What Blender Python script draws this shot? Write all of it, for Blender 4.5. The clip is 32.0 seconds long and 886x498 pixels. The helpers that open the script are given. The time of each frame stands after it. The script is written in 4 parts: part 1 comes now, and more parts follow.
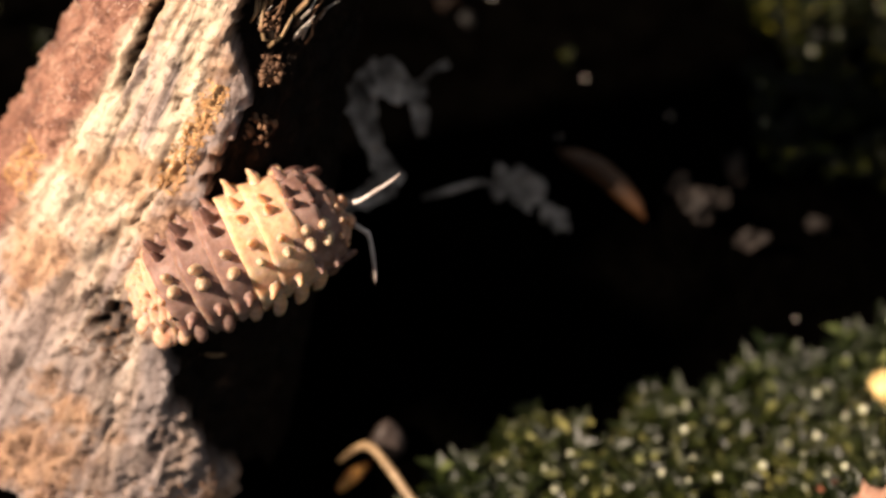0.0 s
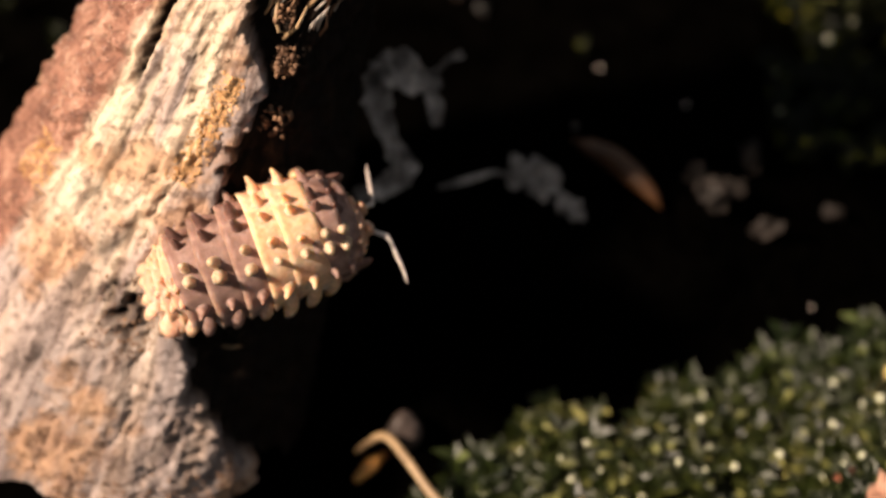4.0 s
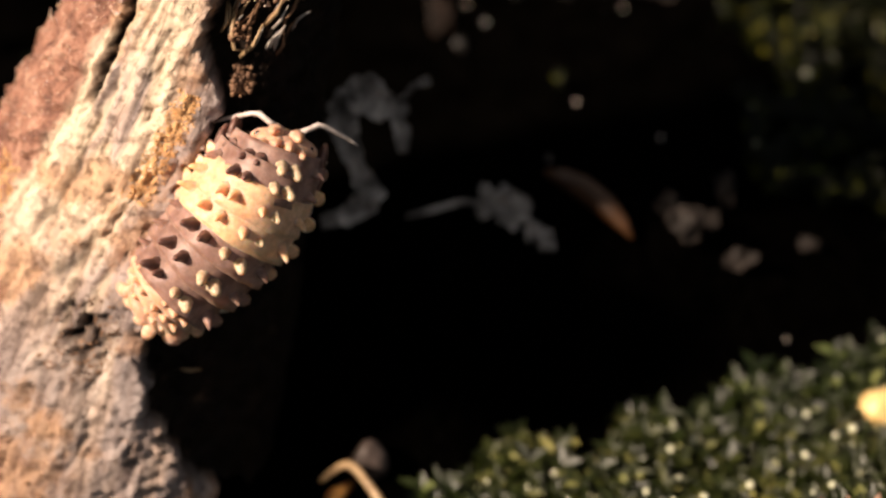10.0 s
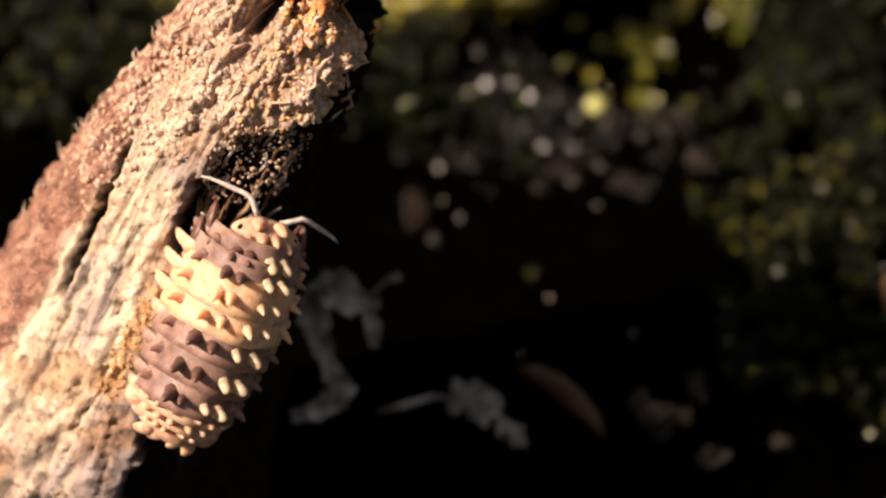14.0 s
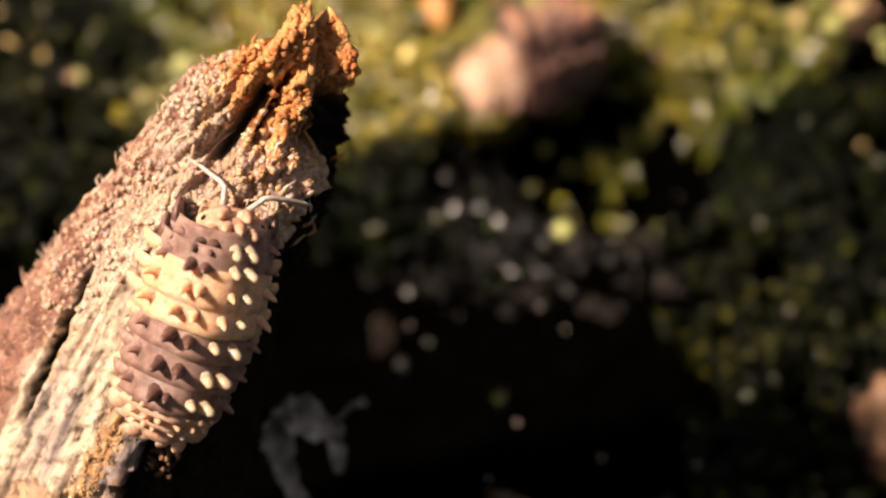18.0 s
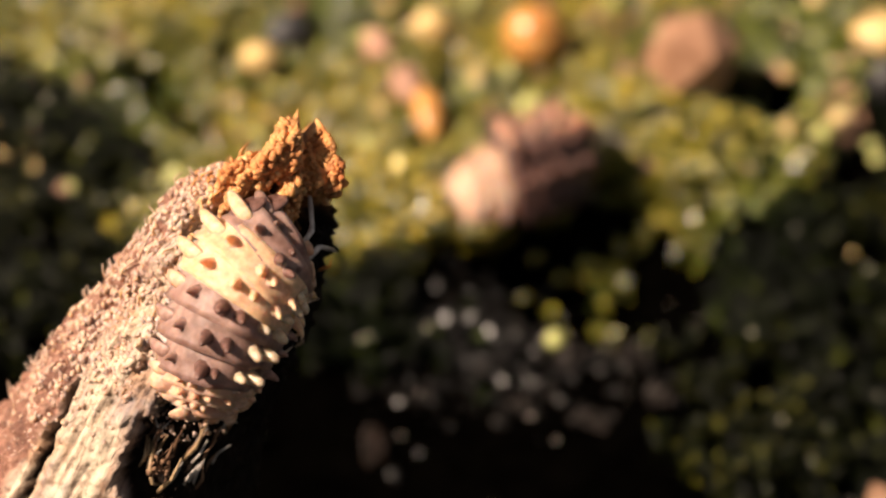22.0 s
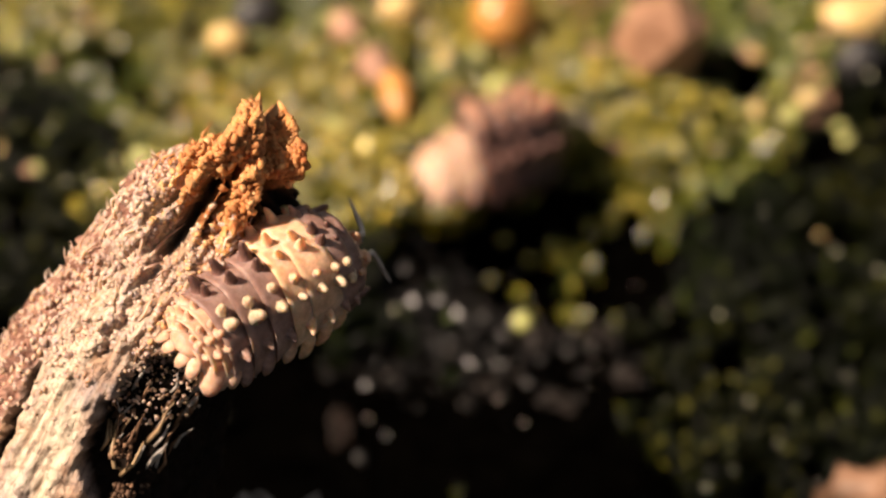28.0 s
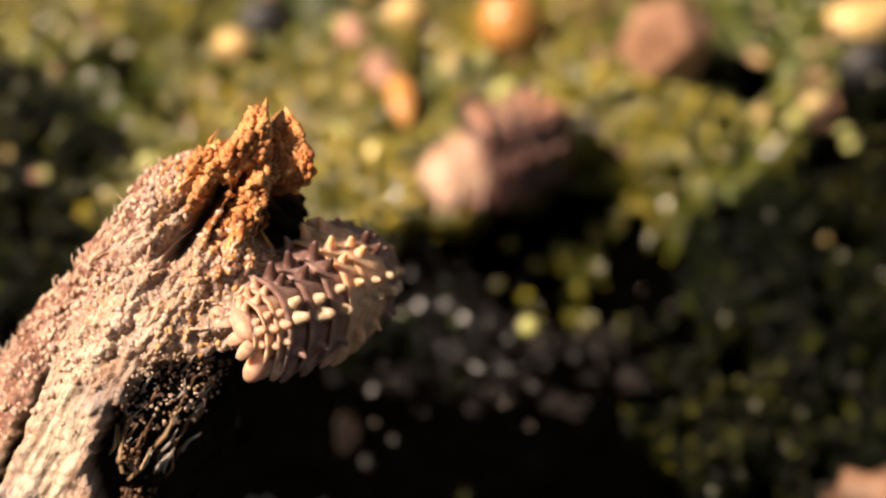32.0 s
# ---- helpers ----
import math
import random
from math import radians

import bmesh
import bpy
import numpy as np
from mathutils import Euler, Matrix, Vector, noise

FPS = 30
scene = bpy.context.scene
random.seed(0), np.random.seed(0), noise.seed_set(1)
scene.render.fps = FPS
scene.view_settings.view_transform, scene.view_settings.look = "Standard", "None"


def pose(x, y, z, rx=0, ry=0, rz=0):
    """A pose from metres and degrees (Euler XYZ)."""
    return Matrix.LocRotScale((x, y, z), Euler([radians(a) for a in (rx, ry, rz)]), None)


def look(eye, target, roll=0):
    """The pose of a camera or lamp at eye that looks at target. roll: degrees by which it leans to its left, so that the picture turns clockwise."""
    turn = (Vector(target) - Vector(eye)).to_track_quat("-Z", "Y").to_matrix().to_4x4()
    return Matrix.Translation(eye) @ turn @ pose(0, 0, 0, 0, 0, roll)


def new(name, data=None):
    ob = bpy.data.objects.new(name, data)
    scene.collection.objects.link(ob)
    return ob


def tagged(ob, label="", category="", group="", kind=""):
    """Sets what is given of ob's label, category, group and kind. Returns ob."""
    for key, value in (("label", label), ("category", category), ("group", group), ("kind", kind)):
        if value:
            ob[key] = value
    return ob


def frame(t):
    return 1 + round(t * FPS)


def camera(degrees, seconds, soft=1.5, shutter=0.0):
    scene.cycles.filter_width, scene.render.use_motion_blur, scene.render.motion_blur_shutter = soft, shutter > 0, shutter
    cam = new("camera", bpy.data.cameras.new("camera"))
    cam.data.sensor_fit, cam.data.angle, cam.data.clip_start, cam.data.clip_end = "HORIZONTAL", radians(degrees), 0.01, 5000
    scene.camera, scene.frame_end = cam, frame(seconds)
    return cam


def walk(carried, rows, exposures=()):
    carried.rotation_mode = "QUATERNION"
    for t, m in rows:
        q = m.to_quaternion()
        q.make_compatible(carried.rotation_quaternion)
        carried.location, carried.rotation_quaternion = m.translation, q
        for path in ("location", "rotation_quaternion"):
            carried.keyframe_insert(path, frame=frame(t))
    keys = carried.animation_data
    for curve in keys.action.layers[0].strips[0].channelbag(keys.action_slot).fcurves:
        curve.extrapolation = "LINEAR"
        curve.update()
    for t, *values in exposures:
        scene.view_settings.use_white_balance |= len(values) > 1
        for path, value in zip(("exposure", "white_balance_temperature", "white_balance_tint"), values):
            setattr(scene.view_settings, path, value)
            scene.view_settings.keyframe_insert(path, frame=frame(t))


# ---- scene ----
cam = camera(26.0, 32.0, soft=2.2)
walk(cam, [
    (0, pose(-0.00531, 0.00116, 0.08987, 37.738, -0.121, 0.459)),
    (0.5, pose(-0.00536, 0.00116, 0.08987, 37.897, -0.060, 0.462)),
    (1, pose(-0.00530, 0.00091, 0.08974, 38.073, 0.102, 0.441)),
    (1.5, pose(-0.00552, 0.00119, 0.08994, 37.848, 0.010, 0.466)),
    (2, pose(-0.00540, 0.00120, 0.08997, 37.849, 0.152, 0.426)),
    (2.5, pose(-0.00572, 0.00153, 0.09027, 37.647, 0.015, 0.406)),
    (3, pose(-0.00567, 0.00127, 0.09014, 37.673, 0.180, 0.376)),
    (3.5, pose(-0.00558, 0.00115, 0.08992, 37.614, 0.333, 0.410)),
    (5.5, pose(-0.00465, 0.00199, 0.09030, 36.572, 0.437, 1.031)),
    (6, pose(-0.00482, 0.00094, 0.08930, 36.716, 0.574, 1.003)),
    (6.5, pose(-0.00424, -0.00015, 0.08807, 36.474, 0.736, 1.009)),
    (7, pose(-0.00364, -0.00050, 0.08777, 36.709, 0.978, 1.138)),
    (7.5, pose(-0.00390, -0.00044, 0.08768, 37.026, 1.031, 1.048)),
    (8, pose(-0.00357, -0.00045, 0.08774, 37.507, 1.179, 1.158)),
    (8.5, pose(-0.00339, -0.00055, 0.08749, 38.235, 1.224, 1.118)),
    (9, pose(-0.00292, -0.00034, 0.08750, 38.849, 1.179, 1.153)),
    (9.5, pose(-0.00207, -0.00022, 0.08772, 39.330, 1.086, 1.163)),
    (10, pose(-0.00164, -0.00050, 0.08754, 39.724, 1.072, 1.198)),
    (10.5, pose(-0.00182, -0.00043, 0.08730, 40.282, 0.855, 1.085)),
    (11, pose(-0.00156, -0.00054, 0.08714, 41.216, 0.840, 1.112)),
    (11.5, pose(-0.00122, -0.00048, 0.08740, 42.284, 0.730, 1.248)),
    (12, pose(-0.00098, -0.00051, 0.08730, 43.612, 0.675, 1.255)),
    (12.5, pose(-0.00088, -0.00034, 0.08760, 44.580, 0.623, 1.275)),
    (13, pose(-0.00069, -0.00034, 0.08778, 45.058, 0.609, 1.298)),
    (13.5, pose(-0.00069, -0.00037, 0.08779, 45.238, 0.572, 1.295)),
    (15.5, pose(-0.00041, -0.00017, 0.08785, 46.288, 0.402, 1.168)),
    (16, pose(-0.00009, -0.00033, 0.08786, 46.677, 0.491, 1.097)),
    (16.5, pose(0.00006, -0.00016, 0.08785, 46.963, 0.315, 0.999)),
    (17, pose(0.00002, -0.00014, 0.08776, 47.558, 0.305, 0.931)),
    (17.5, pose(0.00025, -0.00022, 0.08772, 48.361, 0.339, 0.859)),
    (18, pose(0.00027, -0.00028, 0.08773, 49.132, 0.281, 0.750)),
    (18.5, pose(0.00035, -0.00011, 0.08785, 49.685, 0.239, 0.817)),
    (19, pose(0.00039, -0.00014, 0.08782, 50.220, 0.342, 0.820)),
    (19.5, pose(0.00033, -0.00009, 0.08774, 50.646, 0.445, 0.773)),
    (20, pose(0.00043, -0.00016, 0.08759, 51.131, 0.583, 0.706)),
    (20.5, pose(0.00051, 0.00008, 0.08783, 51.345, 0.487, 0.810)),
    (21, pose(0.00069, -0.00007, 0.08771, 51.790, 0.514, 0.694)),
    (21.5, pose(0.00071, -0.00004, 0.08780, 52.133, 0.426, 0.550)),
    (22, pose(0.00070, 0.00005, 0.08776, 52.306, 0.356, 0.558)),
    (22.5, pose(0.00077, 0.00000, 0.08778, 52.297, 0.353, 0.596)),
    (23, pose(0.00073, -0.00003, 0.08753, 52.225, 0.503, 0.429)),
    (23.5, pose(0.00096, -0.00003, 0.08779, 51.858, 0.444, 0.497)),
    (24, pose(0.00123, 0.00006, 0.08783, 51.454, 0.275, 0.440)),
    (24.5, pose(0.00118, 0.00032, 0.08791, 51.287, 0.180, 0.325)),
    (25, pose(0.00127, 0.00018, 0.08788, 51.558, 0.247, 0.075)),
    (25.5, pose(0.00143, 0.00042, 0.08796, 51.402, 0.066, 0.198)),
    (27.5, pose(0.00141, 0.00024, 0.08770, 51.524, -0.011, 0.105)),
    (28, pose(0.00134, 0.00035, 0.08764, 51.735, -0.045, -0.021)),
    (28.5, pose(0.00141, 0.00026, 0.08754, 51.979, -0.011, -0.028)),
    (29, pose(0.00145, 0.00018, 0.08766, 52.000, -0.000, 0.000)),
    (29.5, pose(0.00136, 0.00014, 0.08758, 51.951, 0.043, -0.070)),
    (30, pose(0.00127, 0.00027, 0.08759, 51.825, -0.028, -0.042)),
    (30.5, pose(0.00134, 0.00013, 0.08755, 51.786, 0.012, -0.032)),
    (31, pose(0.00147, 0.00017, 0.08772, 51.700, -0.006, 0.064)),
    (31.5, pose(0.00129, 0.00024, 0.08780, 51.828, -0.010, -0.014)),
    (32, pose(0.00138, 0.00009, 0.08793, 51.848, 0.174, 0.066)),
])

# ---- world, light ----
MM = 0.001
cam.data.dof.use_dof = True
cam.data.dof.focus_distance = 91.0 * MM
cam.data.dof.aperture_fstop = 29.0

SUN = Vector((-0.66, -0.24, 0.71)).normalized()
world = bpy.data.worlds.new("world")
world.use_nodes = True
scene.world = world
world.node_tree.nodes["Background"].inputs[0].default_value = (0.86, 0.86, 0.88, 1)
world.node_tree.nodes["Background"].inputs[1].default_value = 0.095
lamp_data = bpy.data.lights.new("lamp_light", "SUN")
lamp_data.energy, lamp_data.angle, lamp_data.color = 4.4, radians(5), (1.0, 0.79, 0.615)
lamp = new("lamp_light", lamp_data)
lamp.matrix_world = look(SUN, (0, 0, 0))
scene.view_settings.exposure = 1.3


# ---- materials ----
class Nodes:
    """A material with short ways to add nodes."""

    def __init__(self, name):
        self.m = bpy.data.materials.new(name)
        self.m.use_nodes = True
        self.t = self.m.node_tree
        self.b = self.t.nodes["Principled BSDF"]

    def add(self, kind, **values):
        n = self.t.nodes.new(kind)
        for k, v in values.items():
            if k in n.inputs:
                n.inputs[k].default_value = v
        return n

    def link(self, a, b):
        self.t.links.new(a, b)

    def noise(self, scale, detail=4.0, rough=0.6, stretch=None):
        co = self.add("ShaderNodeTexCoord").outputs["Object"]
        if stretch:
            mp = self.add("ShaderNodeMapping")
            mp.inputs["Scale"].default_value = stretch
            self.link(co, mp.inputs["Vector"])
            co = mp.outputs["Vector"]
        n = self.add("ShaderNodeTexNoise")
        n.inputs["Scale"].default_value = scale
        n.inputs["Detail"].default_value = detail
        n.inputs["Roughness"].default_value = rough
        self.link(co, n.inputs["Vector"])
        return n.outputs["Fac"]

    def ramp(self, fac, stops):
        r = self.add("ShaderNodeValToRGB").color_ramp
        node = self.t.nodes[-1]
        while len(r.elements) < len(stops):
            r.elements.new(0.5)
        for e, (p, c) in zip(r.elements, stops):
            e.position, e.color = p, (*c, 1) if len(c) == 3 else c
        self.link(fac, node.inputs["Fac"])
        return node.outputs["Color"]

    def mix(self, fac, a, b, mode="MIX"):
        n = self.add("ShaderNodeMix")
        n.data_type, n.blend_type = "RGBA", mode
        for sock, v in ((n.inputs[0], fac), (n.inputs[6], a), (n.inputs[7], b)):
            if isinstance(v, (int, float)):
                sock.default_value = v
            elif isinstance(v, tuple):
                sock.default_value = (*v, 1)
            else:
                self.link(v, sock)
        return n.outputs[2]

    def attribute(self, name):
        n = self.add("ShaderNodeAttribute")
        n.attribute_name = name
        return n.outputs["Fac"]

    def done(self, color, rough=0.6, bump=None, strength=0.4, distance=0.2, spec=0.4, sss=0.0):
        if isinstance(color, tuple):
            self.b.inputs["Base Color"].default_value = (*color, 1)
        else:
            self.link(color, self.b.inputs["Base Color"])
        if isinstance(rough, (int, float)):
            self.b.inputs["Roughness"].default_value = rough
        else:
            self.link(rough, self.b.inputs["Roughness"])
        self.b.inputs["Specular IOR Level"].default_value = spec
        if sss:
            self.b.inputs["Subsurface Weight"].default_value = sss
            self.b.inputs["Subsurface Radius"].default_value = (1.3 * MM, 0.75 * MM, 0.35 * MM)
            self.b.inputs["Subsurface Scale"].default_value = 1.0
        if bump is not None:
            n = self.add("ShaderNodeBump")
            n.inputs["Strength"].default_value = strength
            n.inputs["Distance"].default_value = distance * MM
            self.link(bump, n.inputs["Height"])
            self.link(n.outputs["Normal"], self.b.inputs["Normal"])
        return self.m


def two_tone(name, dark, light, scale, rough=0.6, stretch=None, bump_scale=None, strength=0.4, distance=0.15, spec=0.4, sss=0.0, spread=0.18):
    """A surface whose colour drifts between two tones, with a finer grain on top and a fine relief."""
    n = Nodes(name)
    broad = n.ramp(n.noise(scale, 5, 0.6, stretch), [(0.5 - spread, dark), (0.5 + spread, light)])
    grain = n.ramp(n.noise(scale * 4.3, 3, 0.7, stretch), [(0.3, (0.62, 0.6, 0.58)), (0.7, (1.0, 1.0, 1.0))])
    color = n.mix(1.0, broad, grain, "MULTIPLY")
    rnd = n.add("ShaderNodeObjectInfo").outputs["Random"]
    color = n.mix(1.0, color, n.ramp(rnd, [(0.0, (0.85, 0.85, 0.85)), (1.0, (1.0, 1.0, 1.0))]), "MULTIPLY")
    return n.done(color, rough, n.noise(bump_scale or scale * 3, 4, 0.65, stretch), strength, distance, spec, sss)


def stick_material():
    n = Nodes("rotting_wood")
    grain_at = n.add("ShaderNodeCombineXYZ")
    n.link(n.attribute("around"), grain_at.inputs[0])
    shrink = n.add("ShaderNodeMath")
    shrink.operation = "MULTIPLY"
    shrink.inputs[1].default_value = 0.0952
    n.link(n.attribute("along"), shrink.inputs[0])
    n.link(shrink.outputs[0], grain_at.inputs[1])

    def grain(scale, detail=5, rough=0.6):
        t = n.add("ShaderNodeTexNoise")
        t.inputs["Scale"].default_value, t.inputs["Detail"].default_value, t.inputs["Roughness"].default_value = scale, detail, rough
        t.inputs["Distortion"].default_value = 0.4
        n.link(grain_at.outputs[0], t.inputs["Vector"])
        return t.outputs["Fac"]

    coarse = grain(0.45)
    streak = grain(1.6, 6, 0.65)
    fibre = n.noise(700, 6, 0.7)
    speck = n.noise(1900, 3, 0.6)
    pale = n.ramp(coarse, [(0.34, (0.33, 0.24, 0.195)), (0.46, (0.58, 0.44, 0.34)), (0.58, (0.78, 0.65, 0.48)), (0.7, (0.60, 0.45, 0.36))])
    grey = n.ramp(coarse, [(0.32, (0.22, 0.18, 0.175)), (0.5, (0.39, 0.325, 0.31)), (0.66, (0.58, 0.44, 0.36))])
    bark = n.ramp(fibre, [(0.34, (0.11, 0.045, 0.03)), (0.5, (0.26, 0.12, 0.08)), (0.62, (0.42, 0.235, 0.165)), (0.75, (0.74, 0.55, 0.45))])
    # near black: dark wood plus the shade of recesses and the far side
    core_shade = n.ramp(fibre, [(0.35, (0.003, 0.002, 0.0015)), (0.62, (0.014, 0.008, 0.005)), (0.75, (0.09, 0.055, 0.035))])
    rot = n.ramp(fibre, [(0.32, (0.26, 0.07, 0.02)), (0.48, (0.60, 0.23, 0.06)), (0.66, (0.85, 0.50, 0.22))])
    lines = n.ramp(streak, [(0.36, (0.34, 0.29, 0.27)), (0.47, (0.84, 0.80, 0.78)), (0.58, (1.0, 1.0, 1.0))])
    dirt = n.ramp(speck, [(0.38, (0.28, 0.22, 0.19)), (0.48, (1.0, 1.0, 1.0))])
    c = n.mix(n.attribute("grey"), pale, grey)
    c = n.mix(1.0, c, lines, "MULTIPLY")
    blot = n.ramp(n.noise(230, 5, 0.65), [(0.5, (0.0, 0.0, 0.0)), (0.6, (0.75, 0.75, 0.75))])
    c = n.mix(blot, c, n.ramp(fibre, [(0.35, (0.20, 0.09, 0.045)), (0.6, (0.50, 0.29, 0.16))]))
    c = n.mix(n.attribute("bark"), c, bark)
    c = n.mix(n.attribute("rot"), c, rot)
    c = n.mix(n.attribute("core_shade"), c, core_shade)
    c = n.mix(0.6, c, dirt, "MULTIPLY")
    both = n.mix(0.6, streak, n.noise(1300, 6, 0.72))
    wood = n.done(c, 0.55, both, 0.9, 0.6, 0.45)
    # little gloss in cracks and hollows, so that their painted shade stays dark
    dull = n.add("ShaderNodeMapRange")
    dull.inputs["To Min"].default_value, dull.inputs["To Max"].default_value = 0.45, 0.1
    n.link(n.attribute("core_shade"), dull.inputs["Value"])
    n.link(dull.outputs["Result"], n.b.inputs["Specular IOR Level"])
    return wood


WOOD = stick_material()
GRANULE = two_tone("pale_granules", (0.62, 0.34, 0.24), (0.88, 0.59, 0.44), 400, 0.45, spec=0.4, sss=0.45)
ROT = two_tone("orange_rot", (0.46, 0.115, 0.026), (0.90, 0.44, 0.16), 700, 0.7, strength=0.6, sss=0.25)
DARK_CRUMB = two_tone("brown_crumbs", (0.07, 0.034, 0.02), (0.36, 0.20, 0.11), 800, 0.7)
# blackened beyond damp soil's own tone to stand for the hollow's shade
SOIL = two_tone("shaded_wet_soil", (0.0003, 0.00025, 0.0002), (0.0012, 0.001, 0.0008), 260, 0.8, bump_scale=900, strength=0.8, distance=0.6, spec=0.02)
BROWN = two_tone("brown_shell", (0.23, 0.125, 0.105), (0.50, 0.33, 0.28), 420, 0.45, bump_scale=4000, strength=0.25, distance=0.05, sss=0.3, spec=0.22)
CREAM = two_tone("cream_shell", (0.97, 0.50, 0.30), (0.99, 0.62, 0.43), 500, 0.48, bump_scale=4000, strength=0.2, distance=0.05, sss=0.65, spec=0.22)
TAN = two_tone("tan_shell", (0.66, 0.34, 0.23), (0.90, 0.57, 0.41), 350, 0.5, bump_scale=4000, strength=0.25, distance=0.05, sss=0.5, spec=0.22)
PINK_SHELL = two_tone("pinkish_shell", (0.60, 0.36, 0.26), (0.84, 0.57, 0.43), 650, 0.42, bump_scale=4000, strength=0.25, distance=0.05, sss=0.5)
MAUVE = two_tone("mauve_brown_shell", (0.055, 0.027, 0.023), (0.22, 0.12, 0.10), 420, 0.45, sss=0.2)
DEEP_BROWN = two_tone("deep_brown_shell", (0.022, 0.010, 0.009), (0.06, 0.03, 0.026), 650, 0.42, sss=0.1)
SPIKE = two_tone("dark_spikes", (0.09, 0.044, 0.036), (0.27, 0.145, 0.12), 900, 0.4, sss=0.1)
PALE_SPIKE = two_tone("pale_spikes", (0.55, 0.38, 0.25), (0.82, 0.66, 0.48), 900, 0.35, sss=0.3)
LIMB = two_tone("grey_limbs", (0.45, 0.37, 0.34), (0.78, 0.70, 0.66), 900, 0.4)
EYE = two_tone("black_eyes", (0.01, 0.01, 0.01), (0.02, 0.02, 0.02), 900, 0.2)


def moss_material(name, stops, gloss, spec):
    n = Nodes(name)
    isle = n.add("ShaderNodeNewGeometry").outputs["Random Per Island"]
    tint = n.ramp(isle, stops)
    patch = n.ramp(n.noise(55, 3, 0.5), [(0.36, (0.5, 0.68, 0.5)), (0.64, (1.5, 1.35, 0.9))])
    return n.done(n.mix(1.0, tint, patch, "MULTIPLY"), gloss, None, spec=spec)


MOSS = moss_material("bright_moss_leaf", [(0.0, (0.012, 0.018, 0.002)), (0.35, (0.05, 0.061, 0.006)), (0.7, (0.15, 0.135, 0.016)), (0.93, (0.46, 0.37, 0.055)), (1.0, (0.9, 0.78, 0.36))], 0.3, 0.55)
# darkened copy of the moss, with shade put into its leaf colour
SHADED_MOSS = moss_material("shaded_moss_leaf", [(0.0, (0.0006, 0.001, 0.0002)), (0.7, (0.0022, 0.0036, 0.0005)), (0.93, (0.011, 0.014, 0.002)), (1.0, (0.10, 0.105, 0.02))], 0.5, 0.1)
# olive-green leaves, their tones also lowered to stand for a shadow on them
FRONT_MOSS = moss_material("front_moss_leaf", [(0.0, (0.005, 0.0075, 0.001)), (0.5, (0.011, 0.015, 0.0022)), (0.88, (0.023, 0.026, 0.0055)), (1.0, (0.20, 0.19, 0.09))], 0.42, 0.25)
# pale glossy colour for beads that imitate glints on the moss
BEAD = Nodes("glint_beads").done((0.62, 0.62, 0.45), 0.12, None, spec=0.8)
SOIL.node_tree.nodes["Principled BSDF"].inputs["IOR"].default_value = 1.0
# copy of the grey leaf scrap, darkened to stand for shade
SHADED_SCRAP = two_tone("shaded_leaf_scrap", (0.005, 0.004, 0.0036), (0.036, 0.028, 0.024), 500, 0.6, spec=0.15, strength=0.6, distance=0.3)
SCRAP = two_tone("grey_leaf_scrap", (0.10, 0.085, 0.078), (0.66, 0.60, 0.56), 620, 0.32, strength=0.9, distance=0.4, spread=0.14, spec=0.7)
RUST = two_tone("rusty_husk", (0.035, 0.013, 0.004), (0.11, 0.047, 0.015), 400, 0.45)
STRAW = two_tone("dry_straw", (0.24, 0.15, 0.075), (0.46, 0.32, 0.18), 500, 0.45)
PINK = two_tone("pinkish_bark", (0.36, 0.17, 0.11), (0.68, 0.42, 0.30), 450, 0.6, strength=0.7, distance=0.3)
SEED = two_tone("amber_seed", (0.50, 0.20, 0.05), (0.80, 0.45, 0.14), 300, 0.3, sss=0.2)
NUT = two_tone("brown_nut", (0.30, 0.15, 0.085), (0.55, 0.32, 0.20), 220, 0.45)
# husk colour lowered to look shaded
SHADED_HUSK = two_tone("shaded_husk", (0.006, 0.0024, 0.0008), (0.02, 0.008, 0.0022), 400, 0.5)
RED = two_tone("red_bark", (0.14, 0.035, 0.018), (0.34, 0.11, 0.06), 700, 0.6, strength=0.8)
OLIVE = two_tone("olive_leaf", (0.16, 0.12, 0.02), (0.36, 0.27, 0.06), 300, 0.5)
LIME = two_tone("lime_seed", (0.42, 0.44, 0.12), (0.62, 0.62, 0.25), 400, 0.35)
PEBBLE = two_tone("grey_brown_pebble", (0.05, 0.035, 0.03), (0.16, 0.12, 0.105), 500, 0.5, strength=0.6)
DARK_STONE = two_tone("dark_stone", (0.02, 0.02, 0.022), (0.07, 0.065, 0.065), 300, 0.5)
# crumb tones taken down for the shade of the hollow
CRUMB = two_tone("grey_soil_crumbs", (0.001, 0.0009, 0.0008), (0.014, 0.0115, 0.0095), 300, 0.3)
SPECK = two_tone("pale_glints", (0.42, 0.36, 0.32), (0.78, 0.72, 0.66), 700, 0.25, spec=0.6)
HUSK_CRUMB = two_tone("yellow_dust", (0.58, 0.29, 0.10), (0.87, 0.56, 0.28), 700, 0.7)
HUSK = two_tone("yellow_husk", (0.62, 0.40, 0.14), (0.85, 0.66, 0.32), 300, 0.4, sss=0.2)


# ---- building helpers ----
def mesh_from(name, verts, faces, material, smooth=True):
    me = bpy.data.meshes.new(name)
    me.from_pydata([(x * MM, y * MM, z * MM) for x, y, z in verts], [], faces)
    me.materials.append(material)
    if smooth:
        me.polygons.foreach_set("use_smooth", [True] * len(me.polygons))
    me.update()
    return me


def part(name, verts, faces, material, parent=None, label="", m=None, smooth=True):
    ob = new(name, mesh_from(name, verts, faces, material, smooth))
    return placed(ob, parent, m, label)


